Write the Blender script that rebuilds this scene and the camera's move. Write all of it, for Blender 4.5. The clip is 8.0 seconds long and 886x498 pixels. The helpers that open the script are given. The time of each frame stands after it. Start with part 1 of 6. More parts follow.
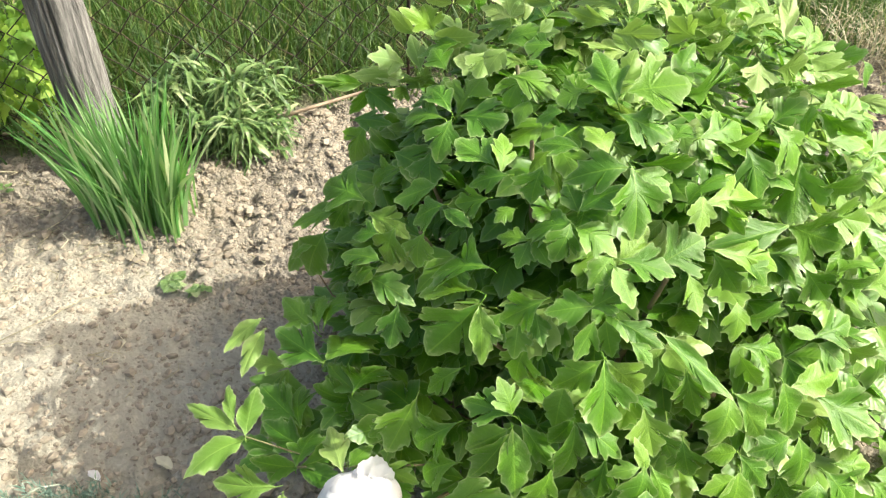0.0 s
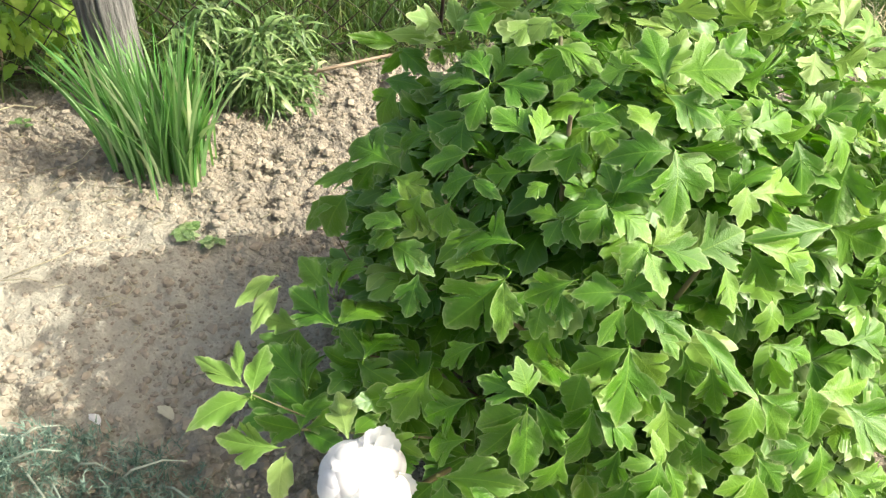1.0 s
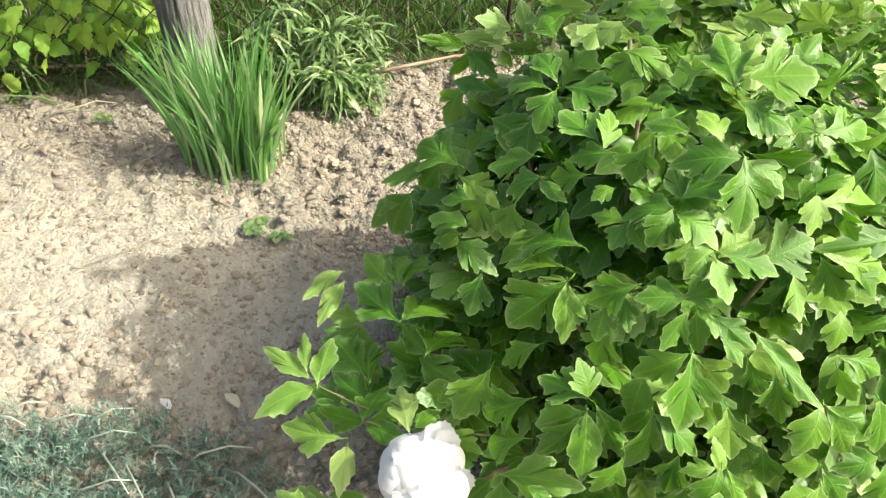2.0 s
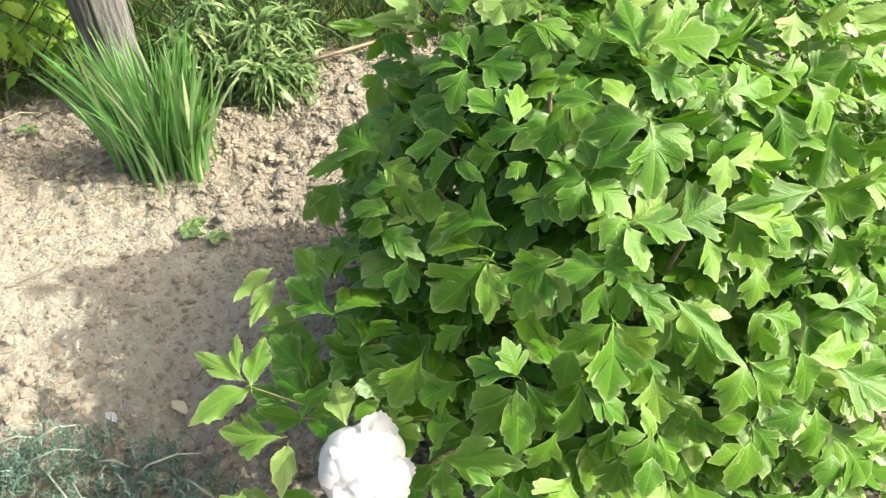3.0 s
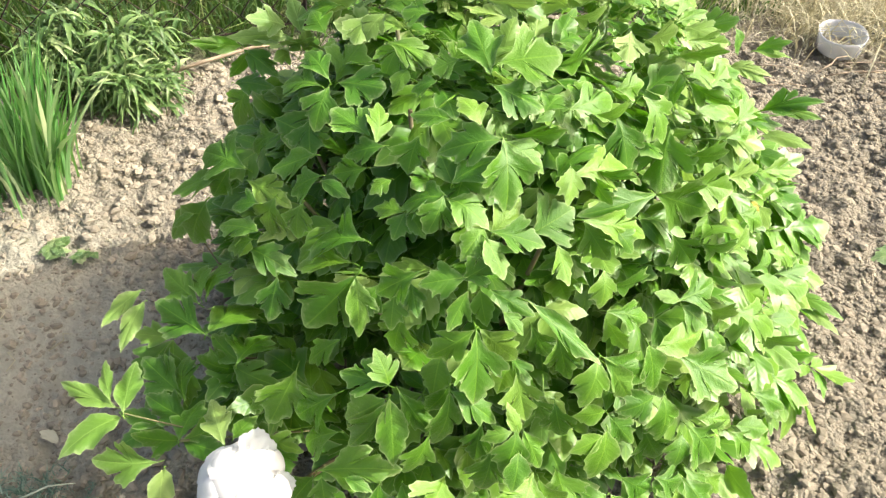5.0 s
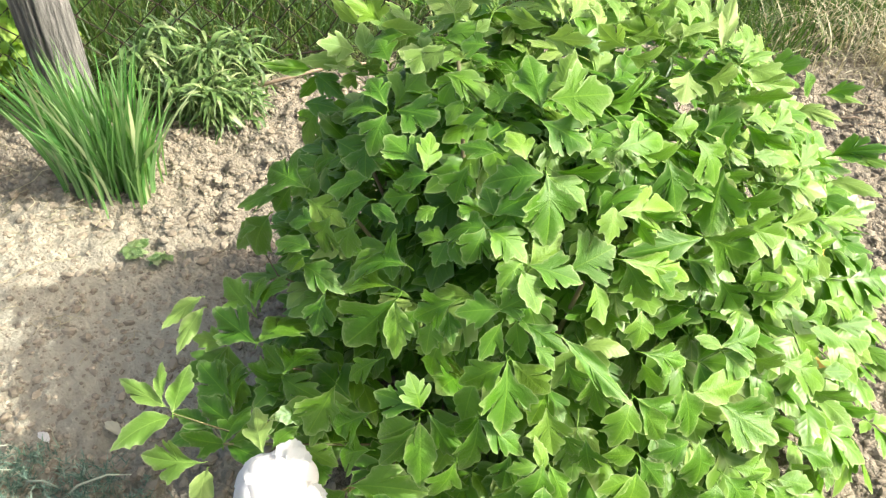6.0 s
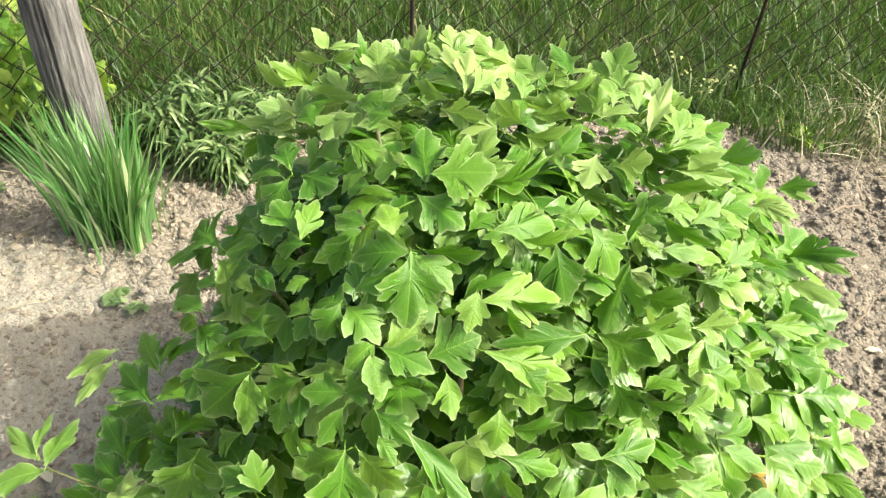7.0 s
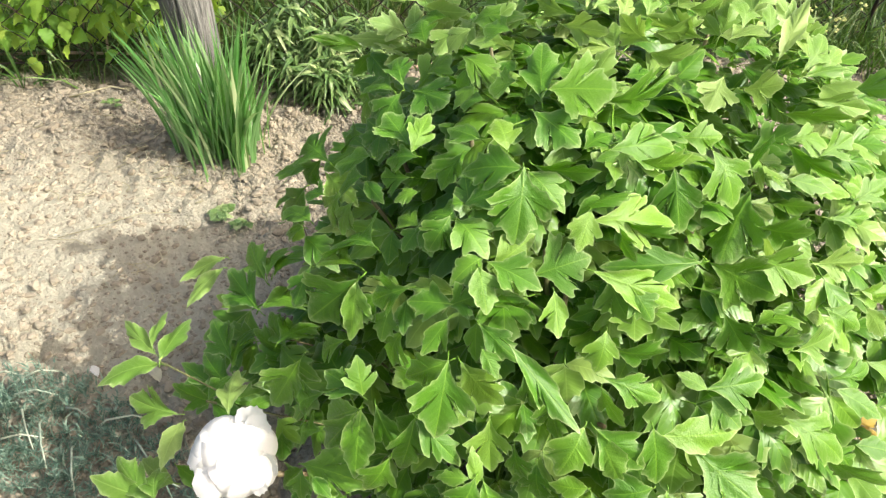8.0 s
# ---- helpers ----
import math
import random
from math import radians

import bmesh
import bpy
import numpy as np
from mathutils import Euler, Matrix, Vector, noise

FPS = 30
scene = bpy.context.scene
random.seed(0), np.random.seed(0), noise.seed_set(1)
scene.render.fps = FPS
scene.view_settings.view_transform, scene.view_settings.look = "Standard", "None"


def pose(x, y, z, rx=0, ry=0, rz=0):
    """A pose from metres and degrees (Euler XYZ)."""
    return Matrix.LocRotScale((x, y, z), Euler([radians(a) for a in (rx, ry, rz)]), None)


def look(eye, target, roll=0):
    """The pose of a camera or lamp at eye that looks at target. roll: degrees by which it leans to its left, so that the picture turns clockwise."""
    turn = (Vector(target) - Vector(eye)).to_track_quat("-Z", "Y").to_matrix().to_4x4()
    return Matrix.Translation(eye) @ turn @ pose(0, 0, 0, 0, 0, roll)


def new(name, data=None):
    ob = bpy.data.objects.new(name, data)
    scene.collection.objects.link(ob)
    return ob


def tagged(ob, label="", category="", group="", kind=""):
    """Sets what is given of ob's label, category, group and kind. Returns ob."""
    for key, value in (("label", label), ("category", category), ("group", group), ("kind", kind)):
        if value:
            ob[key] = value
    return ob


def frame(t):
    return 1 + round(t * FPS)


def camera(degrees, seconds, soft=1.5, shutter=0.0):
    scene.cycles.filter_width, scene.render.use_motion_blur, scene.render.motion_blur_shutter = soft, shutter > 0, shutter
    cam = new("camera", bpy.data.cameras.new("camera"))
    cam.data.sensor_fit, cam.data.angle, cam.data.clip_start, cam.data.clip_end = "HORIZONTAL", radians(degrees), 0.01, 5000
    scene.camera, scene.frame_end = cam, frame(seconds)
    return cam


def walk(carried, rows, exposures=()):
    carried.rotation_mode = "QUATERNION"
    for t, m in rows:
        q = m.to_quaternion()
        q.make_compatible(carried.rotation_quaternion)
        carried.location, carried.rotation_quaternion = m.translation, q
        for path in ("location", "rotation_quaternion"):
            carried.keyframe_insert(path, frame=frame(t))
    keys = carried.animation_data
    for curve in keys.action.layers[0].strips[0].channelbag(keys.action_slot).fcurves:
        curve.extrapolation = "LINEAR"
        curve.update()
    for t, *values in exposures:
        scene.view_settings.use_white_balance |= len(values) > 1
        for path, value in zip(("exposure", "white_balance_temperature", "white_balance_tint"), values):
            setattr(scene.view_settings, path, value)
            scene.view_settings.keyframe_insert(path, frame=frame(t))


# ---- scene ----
cam = camera(58.7, 8.0, soft=1.3)
PATH = [
    (0, (0.105, 0.353, 1.259), (-0.124, 1.856, -0.04), 2.2),
    (0.5, (0.103, 0.373, 1.243), (-0.065, 1.867, -0.076), 4.3),
    (1, (0.083, 0.371, 1.235), (-0.157, 1.825, -0.118), 6.5),
    (1.5, (0.073, 0.356, 1.245), (-0.26, 1.773, -0.126), 6.0),
    (1.7, (0.07, 0.354, 1.246), (-0.31, 1.777, -0.106), 4.9),
    (2.8, (0.125, 0.379, 1.246), (-0.198, 1.758, -0.166), 1.3),
    (3, (0.129, 0.384, 1.246), (-0.163, 1.786, -0.15), 1.6),
    (3.5, (0.129, 0.388, 1.243), (-0.129, 1.82, -0.13), 2.2),
    (4, (0.13, 0.405, 1.234), (-0.054, 1.857, -0.129), 3.5),
    (4.5, (0.142, 0.4, 1.258), (0.109, 1.779, -0.19), 7.3),
    (4.7, (0.146, 0.392, 1.273), (0.142, 1.812, -0.136), 7.0),
    (5.8, (0.176, 0.351, 1.299), (0.085, 1.803, -0.073), 6.8),
    (6, (0.198, 0.381, 1.31), (-0.021, 1.822, -0.059), 4.9),
    (6.2, (0.265, 0.432, 1.295), (-0.049, 1.91, -0.016), 5.8),
    (6.5, (0.384, 0.493, 1.291), (0.042, 2.003, 0.025), 4.7),
    (7, (0.431, 0.497, 1.294), (-0.042, 1.986, 0.045), 3.6),
    (7.5, (0.425, 0.475, 1.275), (-0.231, 1.848, -0.024), 0.6),
    (8, (0.413, 0.474, 1.264), (-0.219, 1.794, -0.1), 1.5),
]
walk(cam, [(t, look(eye, target, roll)) for t, eye, target, roll in PATH],
     [(0.0, 1.4), (0.5, 1.37), (1.5, 1.34), (3.0, 1.35), (4.0, 1.38), (4.5, 1.42), (6.0, 1.43), (6.5, 1.48), (7.0, 1.29), (7.5, 1.15), (8.0, 1.19)])

# ---- light ----
SUN_EL, SUN_AZ = radians(43), radians(8)
to_sun = Vector((math.cos(SUN_EL) * math.cos(SUN_AZ), math.cos(SUN_EL) * math.sin(SUN_AZ), math.sin(SUN_EL)))
world = bpy.data.worlds.new("sky")
scene.world = world
world.use_nodes = True
wn = world.node_tree
sky = wn.nodes.new("ShaderNodeTexSky")
sky.sky_type = "NISHITA"
sky.sun_disc = False
sky.air_density, sky.dust_density, sky.ozone_density = 1.0, 9.0, 0.0
sky.sun_elevation = SUN_EL
sky.sun_rotation = math.pi / 2 - SUN_AZ
wn.links.new(sky.outputs[0], wn.nodes["Background"].inputs[0])
wn.nodes["Background"].inputs[1].default_value = 0.134
sun = new("sun", bpy.data.lights.new("sun", "SUN"))
sun.data.energy, sun.data.angle, sun.data.color = 3.0, radians(0.5), (1.0, 0.965, 0.9)
sun.matrix_world = look(to_sun * 20, (0, 0, 0))
scene.view_settings.exposure = 1.36


# ---- materials ----
def material(name):
    m = bpy.data.materials.new(name)
    m.use_nodes = True
    nt = m.node_tree
    return m, nt, nt.nodes["Principled BSDF"], nt.nodes["Material Output"]


def node(nt, kind, **values):
    n = nt.nodes.new(kind)
    for key, value in values.items():
        n.inputs[key.replace("_", " ")].default_value = value
    return n


def ramp(nt, fac, stops):
    r = nt.nodes.new("ShaderNodeValToRGB")
    els = r.color_ramp.elements
    while len(els) < len(stops):
        els.new(0.5)
    for e, (p, c) in zip(els, stops):
        e.position, e.color = p, (*c, 1)
    nt.links.new(fac, r.inputs[0])
    return r.outputs[0]


def noise_tex(nt, scale, detail=4.0, rough=0.6, vector=None):
    n = node(nt, "ShaderNodeTexNoise", Scale=scale, Detail=detail, Roughness=rough)
    if vector is None:
        g = nt.nodes.new("ShaderNodeTexCoord")
        vector = g.outputs["Object"]
    nt.links.new(vector, n.inputs["Vector"])
    return n.outputs["Fac"]


def math_node(nt, op, a, b=None):
    n = nt.nodes.new("ShaderNodeMath")
    n.operation = op
    for i, v in enumerate((a, b)):
        if v is None:
            continue
        if isinstance(v, (int, float)):
            n.inputs[i].default_value = v
        else:
            nt.links.new(v, n.inputs[i])
    return n.outputs[0]


def mix_color(nt, fac, a, b, blend="MIX"):
    n = nt.nodes.new("ShaderNodeMix")
    n.data_type, n.blend_type = "RGBA", blend
    for sock, v in ((n.inputs[0], fac), (n.inputs[6], a), (n.inputs[7], b)):
        if isinstance(v, (int, float)):
            sock.default_value = v
        elif isinstance(v, tuple):
            sock.default_value = (*v, 1)
        else:
            nt.links.new(v, sock)
    return n.outputs[2]


def bump(nt, bsdf, height, strength, distance):
    b = node(nt, "ShaderNodeBump", Strength=strength, Distance=distance)
    nt.links.new(height, b.inputs["Height"])
    nt.links.new(b.outputs[0], bsdf.inputs["Normal"])


def leaf_material(name, stops, glow, through_part=0.35, rough=0.42, margin=None, veins=40.0, spec=0.5):
    """A leaf: coloured by the piece, finely veined, glossy above, letting sunlight through."""
    m, nt, bsdf, out = material(name)
    info, geo = nt.nodes.new("ShaderNodeObjectInfo"), nt.nodes.new("ShaderNodeNewGeometry")
    mixed = math_node(nt, "FRACT", math_node(nt, "ADD", math_node(nt, "MULTIPLY", info.outputs["Random"], 1.7), geo.outputs["Random Per Island"]))
    col = ramp(nt, mixed, stops)
    blotch = noise_tex(nt, veins, 3.0)
    col = mix_color(nt, math_node(nt, "MULTIPLY", blotch, 0.35), col, tuple((0.9 if name.startswith("white") else 0.55) * c for c in stops[0][1]))
    if margin:
        uv = nt.nodes.new("ShaderNodeUVMap")
        uv.uv_map = "uv"
        uv2 = nt.nodes.new("ShaderNodeUVMap")
        uv2.uv_map = "vein"
        across = nt.nodes.new("ShaderNodeSeparateXYZ")
        nt.links.new(uv2.outputs[0], across.inputs[0])
        run = math_node(nt, "SUBTRACT", across.outputs[1], math_node(nt, "MULTIPLY", math_node(nt, "ABSOLUTE", across.outputs[0]), 0.9))
        vein = math_node(nt, "POWER", math_node(nt, "ABSOLUTE", math_node(nt, "SINE", math_node(nt, "MULTIPLY", run, 27.0))), 5.0)
        sep = nt.nodes.new("ShaderNodeSeparateXYZ")
        nt.links.new(uv.outputs[0], sep.inputs[0])
        # pale blotches near the margin: cream tips, and whitish glare put into the colour
        glare_cream_noise = noise_tex(nt, 9.0, 3.0)
        edge = math_node(nt, "ADD", sep.outputs[0], math_node(nt, "MULTIPLY", math_node(nt, "SUBTRACT", glare_cream_noise, 0.56), 0.9))
        edge = math_node(nt, "MINIMUM", math_node(nt, "POWER", math_node(nt, "MAXIMUM", edge, 0.0), 8.0), 1.0)
        edge = math_node(nt, "MAXIMUM", math_node(nt, "MULTIPLY", edge, 0.45), math_node(nt, "MULTIPLY", math_node(nt, "POWER", sep.outputs[0], 24.0), 0.85))
        rib = math_node(nt, "LESS_THAN", math_node(nt, "ABSOLUTE", sep.outputs[1]), 0.011)
        col = mix_color(nt, math_node(nt, "MULTIPLY", rib, 0.3), col, tuple(1.5 * c for c in stops[-1][1]))
        col = mix_color(nt, math_node(nt, "MULTIPLY", vein, 0.05), col, tuple(1.4 * c for c in stops[-1][1]))
        col = mix_color(nt, math_node(nt, "MULTIPLY", edge, 0.72), col, margin)
    nt.links.new(col, bsdf.inputs["Base Color"])
    bsdf.inputs["Roughness"].default_value = rough
    bsdf.inputs["Specular IOR Level"].default_value = spec
    height = noise_tex(nt, veins * 2, 3.0)
    if margin:
        height = math_node(nt, "ADD", height, math_node(nt, "MULTIPLY", vein, 0.2))
    bump(nt, bsdf, height, 0.34, 0.003)
    tr = nt.nodes.new("ShaderNodeBsdfTranslucent")
    nt.links.new(mix_color(nt, 0.55, col, glow), tr.inputs[0])
    mx = nt.nodes.new("ShaderNodeMixShader")
    mx.inputs[0].default_value = through_part
    nt.links.new(bsdf.outputs[0], mx.inputs[1])
    nt.links.new(tr.outputs[0], mx.inputs[2])
    nt.links.new(mx.outputs[0], out.inputs[0])
    return m


def plain_material(name, stops, scale, rough=0.8, bump_scale=None, bump_size=0.004, strength=0.5, metallic=0.0):
    m, nt, bsdf, out = material(name)
    nt.links.new(ramp(nt, noise_tex(nt, scale, 5.0), stops), bsdf.inputs["Base Color"])
    bsdf.inputs["Roughness"].default_value = rough
    bsdf.inputs["Metallic"].default_value = metallic
    bump(nt, bsdf, noise_tex(nt, bump_scale or scale * 3, 5.0), strength, bump_size)
    return m


M_PEONY = leaf_material("peony_leaf", [(0.0, (0.049, 0.155, 0.008)), (0.5, (0.08, 0.208, 0.012)), (0.9, (0.124, 0.262, 0.02)), (1.0, (0.162, 0.3, 0.03))],
                        (0.2, 0.55, 0.008), 0.22, 0.4, spec=0.4, margin=(0.46, 0.56, 0.26), veins=18)
M_YOUNG = leaf_material("young_peony_leaf", [(0.0, (0.11, 0.24, 0.028)), (0.6, (0.18, 0.315, 0.055)), (1.0, (0.27, 0.38, 0.1))],
                        (0.36, 0.6, 0.07), 0.28, 0.42, spec=0.4, margin=(0.55, 0.64, 0.33), veins=18)
M_RUST = leaf_material("rusty_leaf", [(0.0, (0.4, 0.36, 0.05)), (1.0, (0.55, 0.3, 0.06))], (0.8, 0.4, 0.05), 0.4, 0.5, veins=40)
M_IRIS = leaf_material("iris_leaf", [(0.0, (0.07, 0.22, 0.045)), (0.5, (0.165, 0.36, 0.11)), (0.85, (0.31, 0.5, 0.22)), (1.0, (0.48, 0.54, 0.3))],
                       (0.3, 0.6, 0.08), 0.28, 0.4, veins=30)
M_GRASS = leaf_material("grass_blade", [(0.0, (0.022, 0.06, 0.009)), (0.5, (0.043, 0.102, 0.015)), (0.88, (0.1, 0.18, 0.03)), (1.0, (0.26, 0.25, 0.1))],
                        (0.22, 0.45, 0.04), 0.2, 0.5, veins=20)
M_STRAW = leaf_material("dry_straw", [(0.0, (0.25, 0.235, 0.13)), (0.6, (0.45, 0.42, 0.27)), (1.0, (0.58, 0.56, 0.4))], (0.6, 0.5, 0.25), 0.2, 0.6, veins=30)
M_WEED = leaf_material("weed_leaf", [(0.0, (0.05, 0.115, 0.024)), (0.6, (0.115, 0.205, 0.05)), (0.9, (0.2, 0.29, 0.1)), (1.0, (0.33, 0.38, 0.18))], (0.22, 0.4, 0.09), 0.2, 0.45, margin=(0.33, 0.42, 0.25), veins=40)
M_VINE = leaf_material("vine_leaf", [(0.0, (0.12, 0.27, 0.03)), (0.6, (0.22, 0.4, 0.045)), (1.0, (0.38, 0.52, 0.08))], (0.5, 0.75, 0.04), 0.4, 0.45, veins=40)
M_MAT = leaf_material("blue_green_leaf", [(0.0, (0.07, 0.14, 0.10)), (0.6, (0.15, 0.24, 0.18)), (1.0, (0.3, 0.38, 0.29))], (0.3, 0.45, 0.25), 0.2, 0.6, veins=60)
M_PETAL = leaf_material("white_petal", [(0.0, (0.9, 0.9, 0.88)), (1.0, (0.94, 0.94, 0.93))], (0.99, 0.99, 0.97), 0.62, 0.7, veins=30, spec=0.1)
M_STEM = plain_material("peony_stem", [(0.3, (0.10, 0.14, 0.04)), (0.7, (0.15, 0.10, 0.05))], 12, 0.6)
M_STEM_DRY = plain_material("dry_stem", [(0.3, (0.2, 0.15, 0.1)), (0.7, (0.38, 0.3, 0.2))], 20, 0.8)
M_WIRE = plain_material("rusty_wire", [(0.35, (0.012, 0.010, 0.009)), (0.65, (0.045, 0.024, 0.016))], 40, 0.85, metallic=0.1)


def wood_material():
    m, nt, bsdf, out = material("weathered_wood")
    tc = nt.nodes.new("ShaderNodeTexCoord")
    mp = node(nt, "ShaderNodeMapping", Scale=(1.0, 1.0, 0.07))
    nt.links.new(tc.outputs["Object"], mp.inputs["Vector"])
    grain = noise_tex(nt, 80, 8.0, 0.75, mp.outputs[0])
    col = ramp(nt, grain, [(0.38, (0.022, 0.022, 0.02)), (0.45, (0.105, 0.105, 0.095)), (0.53, (0.225, 0.225, 0.205)), (0.68, (0.44, 0.44, 0.41))])
    col = mix_color(nt, math_node(nt, "MULTIPLY", noise_tex(nt, 14, 6.0, 0.7), 0.75), col, (0.11, 0.11, 0.1))
    nt.links.new(col, bsdf.inputs["Base Color"])
    bsdf.inputs["Roughness"].default_value = 0.85
    bump(nt, bsdf, grain, 1.0, 0.012)
    return m


def soil_material(name, light, dark):
    """Dry garden soil; past the fence the sheet is green turf."""
    m, nt, bsdf, out = material(name)
    big, small, fine = noise_tex(nt, 2.2, 5.0), noise_tex(nt, 38, 6.0, 0.7), noise_tex(nt, 160, 4.0, 0.7)
    col = ramp(nt, small, [(0.28, dark), (0.5, tuple((a + b) / 2 for a, b in zip(light, dark))), (0.72, light)])
    col = mix_color(nt, math_node(nt, "MULTIPLY", big, 0.55), col, tuple(0.8 * c for c in light))
    geo = nt.nodes.new("ShaderNodeNewGeometry")
    sep = nt.nodes.new("ShaderNodeSeparateXYZ")
    nt.links.new(geo.outputs["Position"], sep.inputs[0])
    # the soil turns darker and greyer towards +x
    right_soil = nt.nodes.new("ShaderNodeClamp")
    nt.links.new(math_node(nt, "ADD", math_node(nt, "MULTIPLY", math_node(nt, "SUBTRACT", sep.outputs[0], 0.55), 2.2), math_node(nt, "SUBTRACT", big, 0.5)), right_soil.inputs[0])
    col = mix_color(nt, math_node(nt, "MULTIPLY", right_soil.outputs[0], 0.92), col, mix_color(nt, small, (0.145, 0.128, 0.094), (0.32, 0.288, 0.214)))
    # the trodden strip in front of the beds: packed, paler and greyer; extra paleness painted in to lift the bush's
    # shadow
    pack_lift = nt.nodes.new("ShaderNodeClamp")
    px = math_node(nt, "ABSOLUTE", math_node(nt, "MULTIPLY", math_node(nt, "ADD", sep.outputs[0], 0.95), 1.1))
    py = math_node(nt, "ABSOLUTE", math_node(nt, "MULTIPLY", math_node(nt, "SUBTRACT", sep.outputs[1], 1.25), 3.0))
    nt.links.new(math_node(nt, "ADD", math_node(nt, "SUBTRACT", 1.7, math_node(nt, "ADD", px, py)), math_node(nt, "SUBTRACT", big, 0.5)), pack_lift.inputs[0])
    col = mix_color(nt, math_node(nt, "MULTIPLY", pack_lift.outputs[0], 0.75), col, mix_color(nt, small, (0.32, 0.31, 0.237), (0.52, 0.498, 0.384)))
    past = math_node(nt, "SUBTRACT", sep.outputs[1], math_node(nt, "ADD", math_node(nt, "MULTIPLY", sep.outputs[0], 0.64), 2.74))
    past = math_node(nt, "ADD", math_node(nt, "MULTIPLY", past, 6.0), math_node(nt, "SUBTRACT", big, 0.5))
    away = nt.nodes.new("ShaderNodeVectorMath")
    away.operation = "LENGTH"
    nt.links.new(geo.outputs["Position"], away.inputs[0])
    past = math_node(nt, "MAXIMUM", past, math_node(nt, "SUBTRACT", away.outputs["Value"], 4.5))
    turf = nt.nodes.new("ShaderNodeClamp")
    nt.links.new(past, turf.inputs[0])
    col = mix_color(nt, turf.outputs[0], col, ramp(nt, small, [(0.3, (0.04, 0.06, 0.015)), (0.7, (0.1, 0.13, 0.035))]))
    nt.links.new(col, bsdf.inputs["Base Color"])
    bsdf.inputs["Roughness"].default_value = 0.95
    bsdf.inputs["Specular IOR Level"].default_value = 0.2
    crumbs = []
    for size in (62.0, 125.0):
        cells = node(nt, "ShaderNodeTexVoronoi", Scale=size, Randomness=1.0)
        tc = nt.nodes.new("ShaderNodeTexCoord")
        nt.links.new(tc.outputs["Object"], cells.inputs["Vector"])
        crumbs.append(math_node(nt, "SUBTRACT", 0.8, cells.outputs["Distance"]))
    lumps = math_node(nt, "ADD", crumbs[0], math_node(nt, "MULTIPLY", crumbs[1], 0.6))
    lumps = math_node(nt, "MULTIPLY", lumps, math_node(nt, "SUBTRACT", 1.0, math_node(nt, "MULTIPLY", pack_lift.outputs[0], 0.62)))
    height = math_node(nt, "ADD", math_node(nt, "ADD", small, lumps), math_node(nt, "MULTIPLY", fine, 0.6))
    bump(nt, bsdf, height, 1.0, 0.014)
    return m


M_WOOD = wood_material()
M_SOIL = soil_material("dry_soil", (0.35, 0.32, 0.242), (0.145, 0.128, 0.097))


def clod_material(name, tone):
    """Crumbs of soil; tone scales how dark they are."""
    m, nt, bsdf, out = material(name)
    geo = nt.nodes.new("ShaderNodeNewGeometry")
    col = ramp(nt, geo.outputs["Random Per Island"], [(p, tuple(tone * v for v in c)) for p, c in ((0.0, (0.18, 0.16, 0.117)), (0.5, (0.245, 0.222, 0.165)), (1.0, (0.305, 0.278, 0.21)))])
    col = mix_color(nt, math_node(nt, "MULTIPLY", noise_tex(nt, 90, 5.0), 0.5), col, tuple(tone * v for v in (0.235, 0.19, 0.135)))
    nt.links.new(col, bsdf.inputs["Base Color"])
    bsdf.inputs["Roughness"].default_value = 0.95
    bsdf.inputs["Specular IOR Level"].default_value = 0.2
    bump(nt, bsdf, noise_tex(nt, 220, 4.0), 0.7, 0.003)
    return m


M_CLOD = clod_material("soil_clod", 1.02)
M_CLOD_DARK = clod_material("dark_soil_clod", 0.86)


# ---- mesh tools ----
def mesh_of(name, verts, faces, mat=None, smooth=False, uvs=None):
    me = bpy.data.meshes.new(name)
    me.from_pydata([tuple(map(float, v)) for v in verts], [], [tuple(map(int, f)) for f in faces])
    if smooth:
        me.polygons.foreach_set("use_smooth", [True] * len(me.polygons))
    if uvs is not None:
        idx = np.empty(len(me.loops), dtype=np.int32)
        me.loops.foreach_get("vertex_index", idx)
        uvs = np.asarray([tuple(u) + (0.0,) * (3 - len(u)) for u in uvs], dtype=np.float32)
        me.uv_layers.new(name="uv")
        me.uv_layers.new(name="vein")
        me.uv_layers["uv"].data.foreach_set("uv", uvs[:, :2][idx].ravel())
        me.uv_layers["vein"].data.foreach_set("uv", uvs[:, 1:][idx].ravel())
    if mat:
        me.materials.append(mat)
    me.update()
    return me


def part(name, mesh, parent, matrix=None, label=""):
    ob = new(name, mesh)
    ob.parent = parent
    if matrix is not None:
        ob.matrix_basis = matrix
    if label:
        tagged(ob, label)
    return ob


def thing(name, place, label, category, group="", kind=""):
    ob = new(name)
    ob.location = place
    return tagged(ob, label, category, group, kind)


class Pile:
    """Collects many small pieces into one mesh."""

    def __init__(self):
        self.v, self.f, self.u, self.n = [], [], [], 0

    def add(self, verts, faces, uvs=None):
        verts = np.asarray(verts, float)
        self.v.append(verts)
        self.f.extend([tuple(i + self.n for i in f) for f in faces])
        full = np.zeros((len(verts), 3))
        if uvs is not None:
            full[:, : np.shape(uvs)[1]] = uvs
        self.u.append(full)
        self.n += len(verts)

    def mesh(self, name, mat, smooth=False):
        return mesh_of(name, np.concatenate(self.v), self.f, mat, smooth, np.concatenate(self.u))


